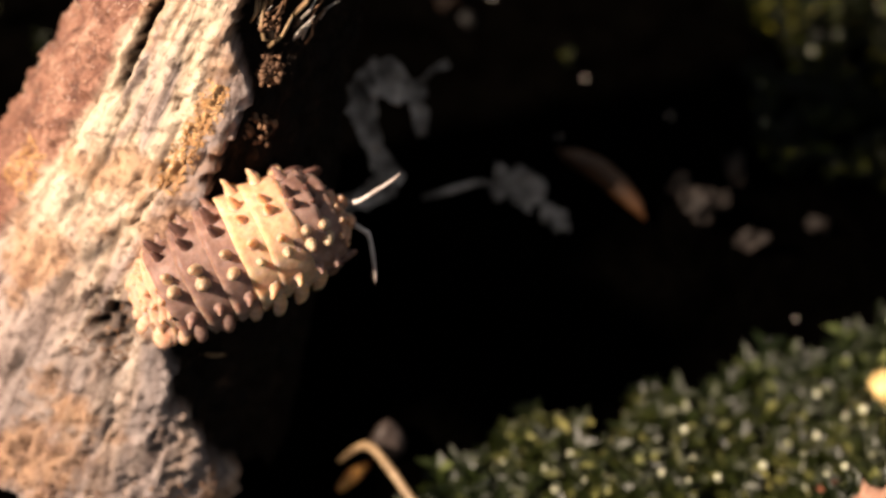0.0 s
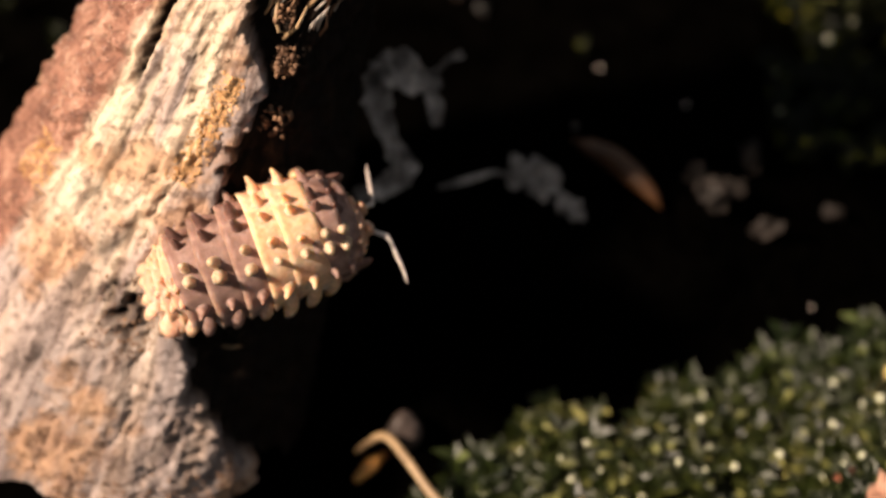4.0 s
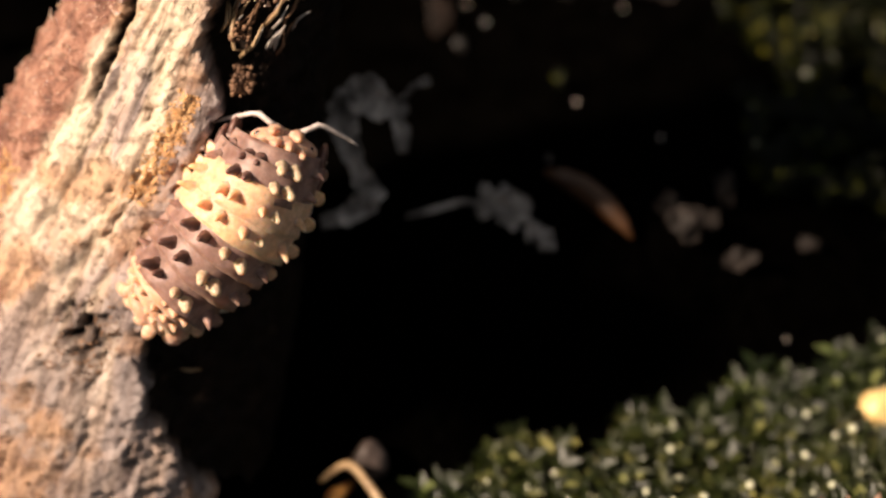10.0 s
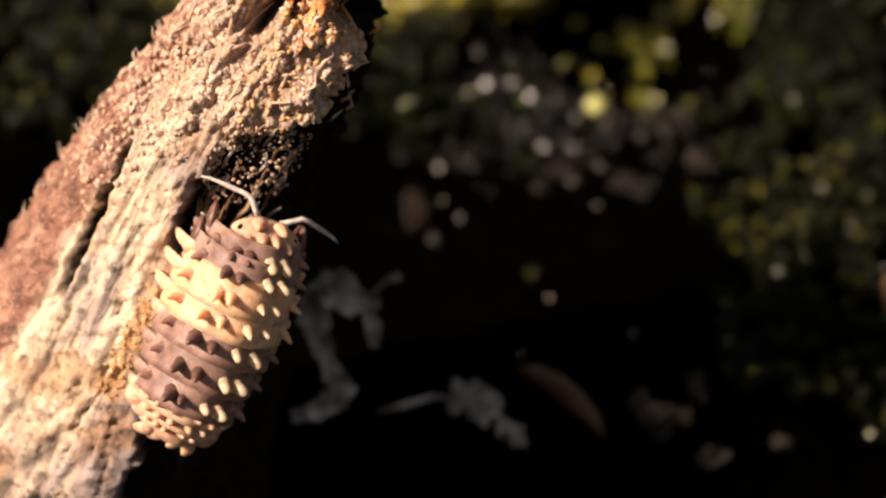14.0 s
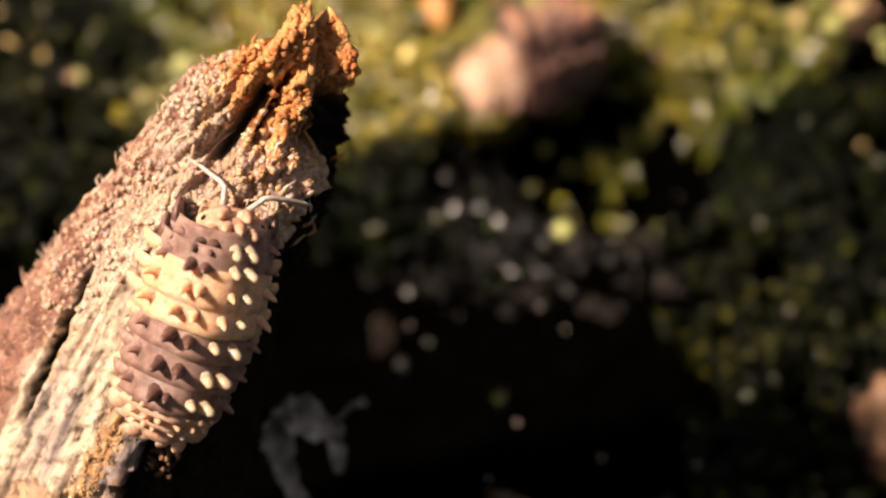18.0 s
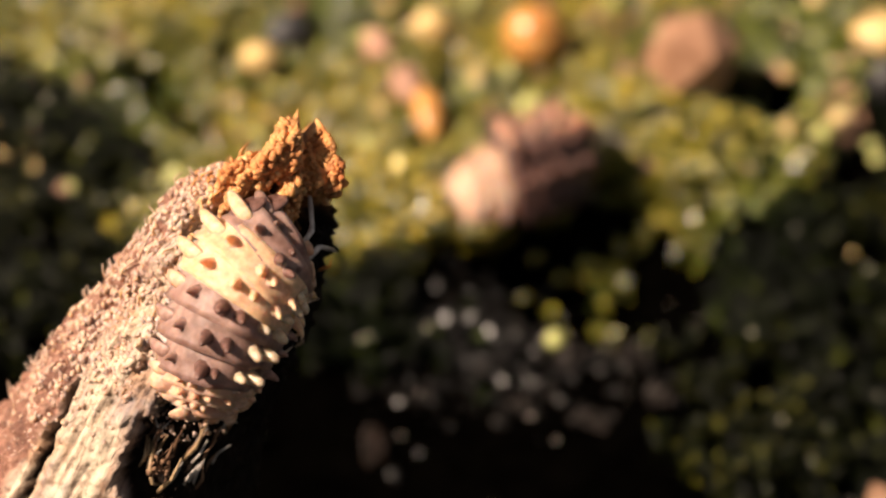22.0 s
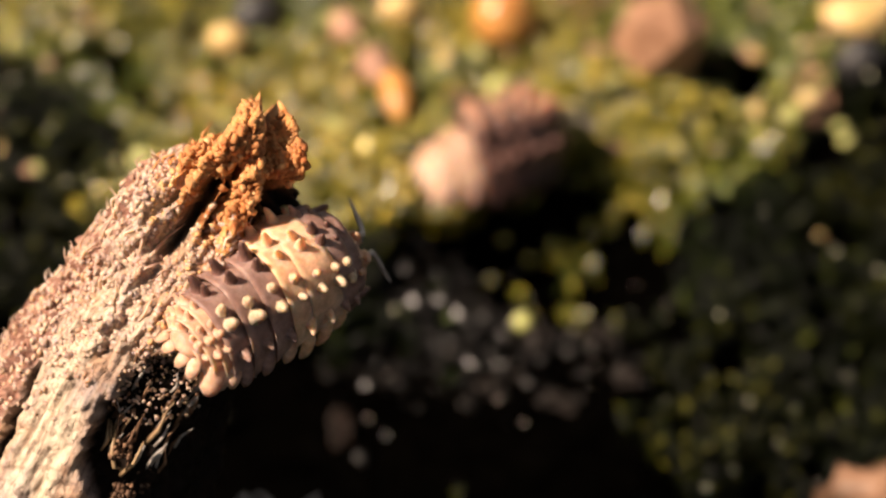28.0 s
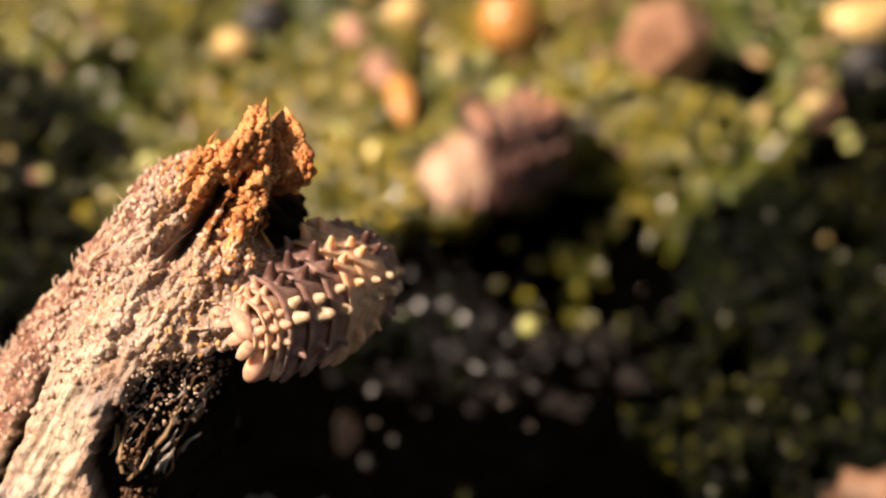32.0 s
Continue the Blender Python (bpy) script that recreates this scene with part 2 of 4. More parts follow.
def placed(ob, parent=None, m=None, label=""):
    if parent:
        ob.parent = parent
    if m is not None:
        ob.matrix_basis = m
    if label:
        ob["label"] = label
    return ob


def shared(name, me, parent=None, m=None, label=""):
    return placed(new(name, me), parent, m, label)


def empty(name, m=None):
    ob = new(name)
    ob.empty_display_size = 0.002
    if m is not None:
        ob.matrix_basis = m
    return ob


def at_mm(x, y, z, rx=0, ry=0, rz=0):
    return pose(x * MM, y * MM, z * MM, rx, ry, rz)


def tube(points, radii, sides=8):
    """Verts and faces of a closed tube along points (mm)."""
    pts = [Vector(p) for p in points]
    verts, faces = [], []
    side = None
    for i, p in enumerate(pts):
        d = (pts[min(i + 1, len(pts) - 1)] - pts[max(i - 1, 0)]).normalized()
        if side is None:
            side = d.orthogonal().normalized()
        side = (side - d * side.dot(d)).normalized()
        up = d.cross(side)
        for k in range(sides):
            a = 2 * math.pi * k / sides
            verts.append(p + (side * math.cos(a) + up * math.sin(a)) * radii[i])
    for i in range(len(pts) - 1):
        for k in range(sides):
            a, b = i * sides + k, i * sides + (k + 1) % sides
            faces.append((a, b, b + sides, a + sides))
    faces.append(tuple(range(sides))[::-1])
    n = (len(pts) - 1) * sides
    faces.append(tuple(range(n, n + sides)))
    return [tuple(v) for v in verts], faces


def lump(size, seed, level=2, rough=0.3, freq=1.0):
    """Verts and faces of an uneven stone-like body, size in mm along x, y and z."""
    bm = bmesh.new()
    bmesh.ops.create_icosphere(bm, subdivisions=level, radius=1)
    for v in bm.verts:
        d = 1 + rough * noise.noise(v.co * freq + Vector((seed * 7.3, seed, 0))) + rough * 0.4 * noise.noise(v.co * freq * 3 + Vector((0, seed * 3.1, 5)))
        v.co = Vector((v.co.x * size[0], v.co.y * size[1], v.co.z * size[2])) * d
    verts = [tuple(v.co) for v in bm.verts]
    faces = [tuple(v.index for v in f.verts) for f in bm.faces]
    bm.free()
    return verts, faces


def stuff(name, pieces, material, label, category, smooth=True):
    """Many small pieces (verts, faces) joined in one mesh."""
    verts, faces = [], []
    for v, f in pieces:
        n = len(verts)
        verts += v
        faces += [tuple(i + n for i in q) for q in f]
    ob = part(name, verts, faces, material, smooth=smooth)
    return tagged(ob, label, category, kind="stuff")


def moved(piece, m):
    """The piece with its verts moved by m (mm)."""
    return [tuple(m @ Vector(v)) for v in piece[0]], piece[1]


def spin(x, y, z, rx, ry, rz, s=1.0):
    return Matrix.LocRotScale((x, y, z), Euler([radians(a) for a in (rx, ry, rz)]), (s, s, s))


# ---- ground ----
def ramp01(x, a, b):
    t = min(1, max(0, (x - a) / (b - a)))
    return t * t * (3 - 2 * t)


def bowl(x, y, cx, cy, rx, ry):
    return math.exp(-(((x - cx) / rx) ** 2 + ((y - cy) / ry) ** 2) ** 2)


def moss_rim(x):
    """Where the front moss ends towards the hollow."""
    return float(np.interp(x, (-11, -6.5, -1.7, 4, 9, 20, 40), (54.4, 57.2, 61.0, 63.2, 64.2, 68.0, 74)))


def ground_z(x, y):
    """Height of the ground: moss cushions behind and in front of a hollow of bare soil, falling away to the right."""
    p = Vector((x, y, 0))
    z = 1.4 * noise.noise(p / 22) + 0.7 * noise.noise(p / 7 + Vector((3, 9, 1)))
    wob = 5 * noise.noise(p / 11 + Vector((1, 4, 0)))
    front = ramp01(y, moss_rim(x) + 0.5 + 0.4 * wob, moss_rim(x) + 7 + 0.4 * wob)
    back = 1 - ramp01(y, 96 + wob, 116 + wob)
    z -= 4.0 * front * back
    z -= 7.0 * ramp01(x, 10, 34) * front * (1 - ramp01(y, 112, 135))
    # two added pits stand in for the shadows of the sitting isopod and nut
    z -= 9 * bowl(x, y, 11.8, 113.6, 8.5, 7.4) + 4 * bowl(x, y, 25.2, 134, 4.2, 4.5)
    z += 4.4 * bowl(x, y, -1, 74.5, 13, 6)
    return z - (8.0 - 6.4 * bowl(x, y, 19, 50, 7, 6)) * (1 - front)


def build_ground():
    def line(a, b, step, far):
        inner = list(np.arange(a, b + 0.01, step))
        out, d, lo, hi = [], step, a, b
        left, right = [], []
        while hi < far:
            d *= 1.35
            hi, lo = hi + d, lo - d
            right.append(hi)
            left.insert(0, lo)
        return left + inner + right

    xs, ys = line(-62, 62, 1.0, 900), line(22, 200, 1.0, 1000)
    verts = [(x, y, ground_z(x, y) + 0.35 * noise.noise(Vector((x, y, 0)) / 1.7)) for y in ys for x in xs]
    w = len(xs)
    faces = [(j * w + i, j * w + i + 1, (j + 1) * w + i + 1, (j + 1) * w + i) for j in range(len(ys) - 1) for i in range(w - 1)]
    return tagged(part("ground", verts, faces, SOIL), "dark wet soil under moss and leaf scraps, blackened further to stand for shade", "ground", kind="structure")


build_ground()


def moss_cover(x, y):
    """How thickly moss grows at a place on the ground, 0 to 1."""
    p = Vector((x, y, 0))
    wob = 4 * noise.noise(p / 9)
    # kept bare, so that these pits read as cast shadows
    if max(bowl(x, y, 11.8, 113.6, 8.5, 7.4), bowl(x, y, 25.2, 134, 4.2, 4.5)) > 0.3:
        return 0.03
    if bowl(x, y, 11, 108.5, 9, 7) > 0.3:
        return 0.01
    near = moss_rim(x) + 0.6 * wob
    if y < near:
        return 1.0 if x > -11 else 0.0
    if y > 113 + wob:
        return 1.0
    if y > 88 + wob and x > 6:
        return 0.8 * ramp01(x + 1.3 * wob + 4 * noise.noise(p / 3.5), 13, 22) ** 1.5
    if y > 103 + wob and x < -1 + wob:
        return 0.9 if x > -24 or y > 122 + wob else 0.2
    if x > 14 + wob and y > 80:
        return 0.25
    return 0.002 if y > 88 else 0.0


# ---- stick ----
AXIS_AT = Vector((-20.41, 67.69, 7.98))
AXIS = Vector((0.36470, 0.33550, 0.86858)).normalized()
FRONT = Vector((-0.0073, -0.9318, 0.3630)).normalized()
FRONT = (FRONT - AXIS * FRONT.dot(AXIS)).normalized()
RIGHT = FRONT.cross(AXIS)
RIGHT = RIGHT if RIGHT.x > 0 else -RIGHT


def cone_radius(s):
    return 9.89 - 0.2085 * s


def on_stick(s, deg, off=0.0):
    """A point (mm) by its way along the stick, the angle round it and the height over its skin."""
    a = radians(deg)
    return AXIS_AT + AXIS * s + (FRONT * math.cos(a) + RIGHT * math.sin(a)) * (cone_radius(s) + off)


def stick_frame(s, deg, off=0.0):
    """Pose in mm: z away from the stick, y along it."""
    a = radians(deg)
    z = FRONT * math.cos(a) + RIGHT * math.sin(a)
    x = AXIS.cross(z)
    m = Matrix((x, AXIS, z)).transposed().to_4x4()
    m.translation = on_stick(s, deg, off)
    return m


EDGE_S = (-16, -10, -7.4, -6, -3, 2, 6.4, 8.8, 11.3, 12.6, 13.8, 16.5, 18.5, 20, 21, 22, 25, 29, 34)
EDGE_A = (56, 42, 27, 20, 10, 10, 6, 8, 12, 2, -4, -6, -1, 8, 24, 42, 56, 62, 80)


# dark slots in the rotten tip: way and angle at both ends, half width in degrees
TIP_SLOTS = ((25.6, -34, 27.6, -24, 3.5), (24.6, -14, 28.2, -4, 7.0), (26.2, 4, 29.6, 11, 3.5), (26.4, 48, 28.8, 50, 17.0))


# long splits in the bare wood: way and angle at both ends, half width in degrees
CRACKS = ((-9.5, -29, -1.0, -24, 2.2), (0.5, -21, 3.2, -15, 2.0), (-6.0, -15, -3.8, -12, 2.6), (2.0, -34, 6.5, -30, 1.4), (9.0, -22, 13.5, -19, 1.2), (-3.5, -3, -1.2, -8, 3.0))


def skin(s, deg):
    """Relief of the stick at a place: height over the cone and the shares of bark, grey, core and rot."""
    x, y = math.cos(radians(deg)), math.sin(radians(deg))
    c = Vector((x * 8, y * 8, s))
    warp = 0.6 * noise.noise(c * 0.35)
    fib = noise.noise(Vector((x * 9 + warp, y * 9, s * 0.09))) * 0.5 + noise.noise(Vector((x * 24 + warp, y * 24, s * 0.25))) * 0.5
    fine = noise.noise(c * 0.9) * 0.45 + noise.noise(c * 2.1) * 0.35 + noise.noise(c * 4.3) * 0.2
    jag = 4 * noise.noise(Vector((s * 0.45, 1, 7))) + 4 * noise.noise(Vector((s * 1.7, 4, 2))) + 2 * noise.noise(Vector((s * 4.5, 4, 2)))
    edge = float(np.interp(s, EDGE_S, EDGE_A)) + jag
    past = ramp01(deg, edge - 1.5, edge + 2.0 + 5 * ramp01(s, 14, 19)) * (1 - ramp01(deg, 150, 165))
    bark_edge = -44 - 9 * ramp01(8 - s, 0, 12) + 5 * noise.noise(Vector((s * 0.3, 9, 3)))
    bark = (1 - ramp01(deg, bark_edge - 3, bark_edge + 1)) if deg < 100 else 1.0
    top = ramp01(s + 2.0 * noise.noise(c * 0.3), 17, 21)
    rot = ramp01(s + 1.8 * noise.noise(c * 0.5) + 3.6 * ramp01(deg, -45, 5) - 1.4, 26.5, 29)
    grey = ramp01(noise.noise(Vector((deg * 0.05, s * 0.11, 3))) + 0.9 * fib + 0.020 * (deg + 22), -0.05, 0.40) * (1 - top)
    grey = max(grey, 0.85 * (1 - ramp01(s + 4 * noise.noise(c * 0.25), -6, 3)))
    crease = abs(noise.noise(Vector((x * 10 + 2.5 * warp, y * 10, s * 0.22)))) + 0.25 * abs(noise.noise(Vector((x * 26, y * 26, s * 0.7))))
    h = 0.22 * fib + 0.55 * fine - (0.34 - 0.2 * ramp01(s, 3, 9)) * (1 - ramp01(crease, 0.0, 0.13)) * (1 - bark)
    h += 0.25 * bark * (1 - ramp01(s, 12, 22)) + 0.45 * bark * fine
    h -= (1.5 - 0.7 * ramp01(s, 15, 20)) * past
    # the crumbling shoulder under the tip
    h += 0.7 * math.exp(-((s - 23.0) / 3.4) ** 2) * ramp01(deg, 0, 30) * (1 - ramp01(deg, 85, 110))
    h += top * (0.55 * noise.noise(c * 0.7) + 0.35 * noise.noise(c * 1.9)) * (1 - bark * 0.5)
    crack = math.exp(-((deg + 39.8 + 0.6 * (s - 13) + 1.2 * noise.noise(Vector((s * 0.8, 2, 2)))) / 2.0) ** 4) * ramp01(s, 8.2, 9.6) * (1 - ramp01(s, 16.2, 17.6))
    h -= 0.5 * crack
    pit = math.exp(-((s + 2.1) / 1.6) ** 2 - ((deg + 8) / 9) ** 2) * (1 + 1.5 * noise.noise(c * 1.8))
    h -= 0.7 * max(0, pit)
    groove = max(0, noise.noise(Vector((x * 5 + warp, y * 5, s * 0.12 + 9))) - 0.42) * 3 * (1 - top)
    h -= 0.5 * groove
    for s0, a0, s1, a1, w in CRACKS:
        u = min(1, max(0, (s - s0) / (s1 - s0)))
        crack = max(crack, 0.32 * math.exp(-((deg - a0 - (a1 - a0) * u - 2.5 * fib - 2 * noise.noise(c * 0.6)) / w) ** 2 - (max(0, s0 - s, s - s1) / 0.6) ** 2) * ramp01(noise.noise(Vector((s * 0.4, w, 5))), -0.5, 0.2))
    h -= 0.6 * crack
    hollow = 0.0
    for s0, a0, s1, a1, w in TIP_SLOTS:
        u = min(1, max(0, (s - s0) / (s1 - s0)))
        hollow = max(hollow, math.exp(-((deg - a0 - (a1 - a0) * u - 3 * fib) / w) ** 2 - (max(0, s0 - s, s - s1) / 0.5) ** 2))
    h -= 2.3 * hollow
    h += rot * (0.9 * noise.noise(c * 0.9) + 0.55 * noise.noise(c * 2.2))
    # shade painted past the edge and into cracks, pits, grooves and slots
    core_shade = max(past, min(1, 2.4 * crack), 0.7 * pit, 0.35 * groove, 0.9 * hollow)
    core_shade = max(core_shade, 0.14 * ramp01(2.5 * noise.noise(c * 0.35) + fib - s, 4.5, 8))
    core_shade *= 1 - 0.85 * ramp01(s, 28, 30)
    return h, bark * (1 - rot), grey, min(1, core_shade), rot


def skin_point(s, deg, off=0.0):
    """A point on the stick's real skin, lifted by off."""
    r = skin(s, deg)[0] - 0.6 * ramp01(-deg, 20, 60) * ramp01(s, 10, 24) + off
    top = tip_at(deg)
    u = (top - s) / 3.0
    if u < 1:
        r = (cone_radius(s) + r) * (0.5 + 0.5 * math.sqrt(max(0.0, 1 - (1 - u) ** 2))) - cone_radius(s)
    return on_stick(s, deg, r) + RIGHT * 0.9 * ramp01(s, 17, 30)


def tip_at(deg):
    """How far the broken tip reaches at an angle."""
    top = 30.0 + 2.5 * math.exp(-((deg - 8) / 20) ** 4) + 2.3 * math.exp(-((deg - 54) / 15) ** 4) + 0.8 * math.exp(-((deg - 76) / 10) ** 2) - 1.5 * ramp01(-deg, 20, 70)
    return top + 0.7 * noise.noise(Vector((deg * 0.12, 5, 1))) + 0.2 * noise.noise(Vector((deg * 0.4, 5, 1)))


def build_stick():
    ns, na = 280, 340
    verts, masks = [], ([], [], [], [], [], [])
    for i in range(ns + 1):
        for k in range(na):
            deg = -180 + 360 * k / na
            rim = -13.2 + 1.1 * noise.noise(Vector((deg * 0.05, 2, 5))) + 0.6 * noise.noise(Vector((deg * 0.16, 8, 5))) + (2.2 * ramp01(deg, 20, 45))
            top = tip_at(deg)
            s = rim + (top - rim) * i / ns
            h, bark, grey, core_shade, rot = skin(s, deg)
            p = skin_point(s, deg)
            verts.append(p)
            for m, v in zip(masks, (bark, grey, core_shade, rot, s, radians(deg) * 8)):
                m.append(v)
    faces = [(i * na + k, i * na + (k + 1) % na, (i + 1) * na + (k + 1) % na, (i + 1) * na + k) for i in range(ns) for k in range(na)]
    # broken lower end, dished inwards
    ring = list(range(na))
    for f, depth in ((0.8, 1.5), (0.45, 3.0), (0.1, 3.4)):
        n0 = len(verts)
        for k in range(na):
            p = verts[k]
            mid = AXIS_AT + AXIS * (-13 + depth)
            verts.append(mid + (p - AXIS_AT - AXIS * -13) * f + AXIS * (0.8 * noise.noise(Vector(p) * 0.5)))
            # full strength: the lower end's shade is painted on
            for m, v in zip(masks, (0, 0, 1, 0, -13, radians(-180 + 360 * k / na) * 8)):
                m.append(v)
        faces += [(ring[(k + 1) % na], ring[k], n0 + k, n0 + (k + 1) % na) for k in range(na)]
        ring = list(range(n0, n0 + na))
    faces.append(tuple(ring))
    # the sunken inside of the broken tip
    ring = list(range(ns * na, ns * na + na))
    for f, depth in ((0.75, 0.3), (0.5, 1.0), (0.2, 1.4)):
        n0 = len(verts)
        for k in range(na):
            p = verts[ns * na + k]
            mid = AXIS_AT + AXIS * (30.5 - depth) + RIGHT * 0.9
            out = p - mid
            out -= AXIS * out.dot(AXIS) * depth / 1.4
            verts.append(mid + out * f + AXIS * 0.7 * noise.noise(p * 0.9) + RIGHT * 0.3 * noise.noise(p * 1.7))
            for m, v in zip(masks, (0, 0, 0.3, 1, 30, radians(-180 + 360 * k / na) * 8)):
                m.append(v)
        faces += [(ring[k], ring[(k + 1) % na], n0 + (k + 1) % na, n0 + k) for k in range(na)]
        ring = list(range(n0, n0 + na))
    faces.append(tuple(ring)[::-1])
    holder = empty("stick", Matrix.Translation(AXIS_AT * MM))
    verts = [tuple(Vector(v) - AXIS_AT) for v in verts]
    kinds = ("bark", "wood", "heartwood", "broken_tip")
    split = {k: [] for k in kinds}
    for f in faces:
        i = f[0]
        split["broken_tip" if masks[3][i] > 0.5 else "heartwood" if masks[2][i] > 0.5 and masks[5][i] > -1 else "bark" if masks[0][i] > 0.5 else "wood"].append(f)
    labels = {"bark": "reddish-brown bark with pale grains", "wood": "bare pale grey and tan wood", "heartwood": "dark stained recessed wood, blackened further for the stick's shaded side", "broken_tip": "crumbling orange rotten tip"}
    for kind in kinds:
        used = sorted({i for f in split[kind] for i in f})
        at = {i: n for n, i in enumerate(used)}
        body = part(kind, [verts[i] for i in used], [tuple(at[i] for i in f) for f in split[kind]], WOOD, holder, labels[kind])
        for name, values in zip(("bark", "grey", "core_shade", "rot", "along", "around"), masks):
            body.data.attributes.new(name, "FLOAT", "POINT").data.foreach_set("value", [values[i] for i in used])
    return tagged(holder, "leaning rotten stick with a crumbling orange broken tip", "stick")


stick = build_stick()


# ---- isopods ----
# each piece of the body: name, its middle along the body (0 tail, 1 head), half width, height, half length, shell
BODY = (
    ("telson", 0.065, 0.95, 0.7, 0.42, "tan"),
    ("tail_plate", 0.09, 1.6, 1.5, 0.38, "tan"),
    ("tail_plate", 0.125, 2.0, 1.9, 0.40, "tan"),
    ("tail_plate", 0.168, 2.35, 2.2, 0.42, "tan"),
    ("back_plate", 0.225, 2.62, 2.6, 0.64, "brown"),
    ("back_plate", 0.337, 2.85, 2.85, 0.70, "brown"),
    ("back_plate", 0.455, 3.0, 3.0, 0.70, "brown"),
    ("back_plate", 0.56, 3.1, 3.1, 0.72, "cream"),
    ("back_plate", 0.665, 3.05, 3.05, 0.72, "cream"),
    ("back_plate", 0.759, 2.85, 2.85, 0.66, "brown"),
    ("back_plate", 0.835, 2.5, 2.45, 0.58, "brown"),
    ("head", 0.89, 1.7, 1.4, 0.62, "tan"),
)
SHELLS = {"tan": TAN, "brown": BROWN, "cream": CREAM}


def arch_point(u, v, w, h, l):
    """A point of a back plate: u across (-1 to 1), v along (0 tail side, 1 head side)."""
    a = u * radians(100)
    swell = 0.95 + 0.05 * (1 - v)
    return Vector((w * math.sin(a) * swell, (2 * v - 1) * l - 0.12 * abs(u) * l, (h * math.cos(a)) * swell - 1.15 + 0.2 * h * (1 - abs(u))))


def plate_mesh(w, h, l, seed):
    nu, nv = 20, 6
    verts, faces = [], []
    for j in range(nv + 1):
        for i in range(nu + 1):
            v = j / nv
            p = arch_point(-1 + 2 * i / nu, v, w, h, l * 1.32)
            p *= 1 - 0.035 * ramp01(v, 0.6, 1.0) + 0.02 * (1 - ramp01(v, 0.0, 0.3))
            p += p.normalized() * (0.16 * noise.noise(p * 0.9 + Vector((seed, 0, 0))) + 0.07 * noise.noise(p * 2.6 + Vector((0, seed, 0))))
            verts.append(tuple(p))
    n = len(verts)
    verts += [tuple(Vector(v) * 0.9 + Vector((0, 0, -0.05))) for v in verts]
    for j in range(nv):
        for i in range(nu):
            a = j * (nu + 1) + i
            faces.append((a, a + 1, a + nu + 2, a + nu + 1))
            faces.append((n + a, n + a + nu + 1, n + a + nu + 2, n + a + 1))
    row = nu + 1
    for i in range(nu):
        faces.append((i + 1, i, n + i, n + i + 1))
        b = nv * row + i
        faces.append((b, b + 1, n + b + 1, n + b))
    for j in range(nv):
        a = j * row
        faces.append((a, a + row, n + a + row, n + a))
        b = a + nu
        faces.append((b + row, b, n + b, n + b + row))
    return verts, faces


def spike_piece(length, base, bend=0.25, blunt=0.3, sides=7):
    """A spike along +z that leans to -y and ends blunt."""
    pts = [(0, -bend * length * t * t, length * t) for t in (-0.1, 0.0, 0.3, 0.6, 0.85, 1.0)]
    sharp, knob = (1.3, 1.0, 0.64, 0.36, 0.17, 0.04), (1.2, 1.0, 0.84, 0.78, 0.66, 0.25)
    radii = [base * (a + (b - a) * blunt) for a, b in zip(sharp, knob)]
    return tube(pts, radii, sides)


def flap_piece(length, width, seed):
    """A tongue-like side lobe along +x, drooping."""
    pts, radii = [], []
    for k in range(7):
        t = k / 6
        pts.append((length * t, -0.15 * length * t * t, -0.35 * length * t * t))
        radii.append(width * (0.75 + 0.35 * math.sin(math.pi * min(1, t * 1.1))) * (1 if t < 0.95 else 0.55))
    v, f = tube(pts, radii, 8)
    out = []
    for i, p in enumerate(v):
        c = Vector(pts[i // 8])
        d = Vector(p) - c
        out.append((p[0], c.y + d.y * 1.0, c.z + d.z * 0.42))
    return out, f


SPIKES = {
    "dark": mesh_from("spike", *spike_piece(0.9, 0.33, 0.15, 0.55, 9), SPIKE),
    "pale": mesh_from("spike", *spike_piece(0.82, 0.34, 0.12, 0.85), PALE_SPIKE),
    "cream": mesh_from("spike", *spike_piece(1.1, 0.45, 0.3, 0.4), CREAM),
    "rose": mesh_from("spike", *spike_piece(1.0, 0.46, 0.2, 0.35), BROWN),
    "tan": mesh_from("spike", *spike_piece(0.62, 0.38, 0.25, 0.5), TAN),
}
FLAPS = {k: mesh_from("side_lobe", *flap_piece(1.9 if k == "cream" else 1.45, 0.3, 1), m) for k, m in SHELLS.items()}
FLAPS["deep"] = mesh_from("side_lobe", *flap_piece(1.6, 0.31, 1), DEEP_BROWN)
TAIL_FLAP = mesh_from("tail_flap", *flap_piece(1.3, 0.58, 1), TAN)
SKIRT = mesh_from("front_skirt", *lump((0.28, 1.05, 0.85), 6, 3, 0.12, 1.0), SPIKE)


def leg_piece(side):
    pts = [(0, 0, -0.3), (0.8 * side, 0.1, -0.2), (1.5 * side, 0.25, -0.75), (1.75 * side, 0.35, -1.5)]
    return tube(pts, (0.22, 0.2, 0.15, 0.06), 6)


LEGS = {1: mesh_from("leg", *leg_piece(1), LIMB), -1: mesh_from("leg", *leg_piece(-1), LIMB)}
UPPER = mesh_from("antenna", *tube([(0, 0, 0), (0.05, 0.5, 0.15), (0.1, 1.05, 0.3), (0.35, 1.35, 0.28), (1.0, 1.9, 0.1), (1.35, 2.2, 0.0), (1.75, 2.5, -0.1), (2.1, 2.7, -0.16)],
                                  (0.16, 0.14, 0.15, 0.12, 0.13, 0.1, 0.09, 0.04), 8), LIMB)


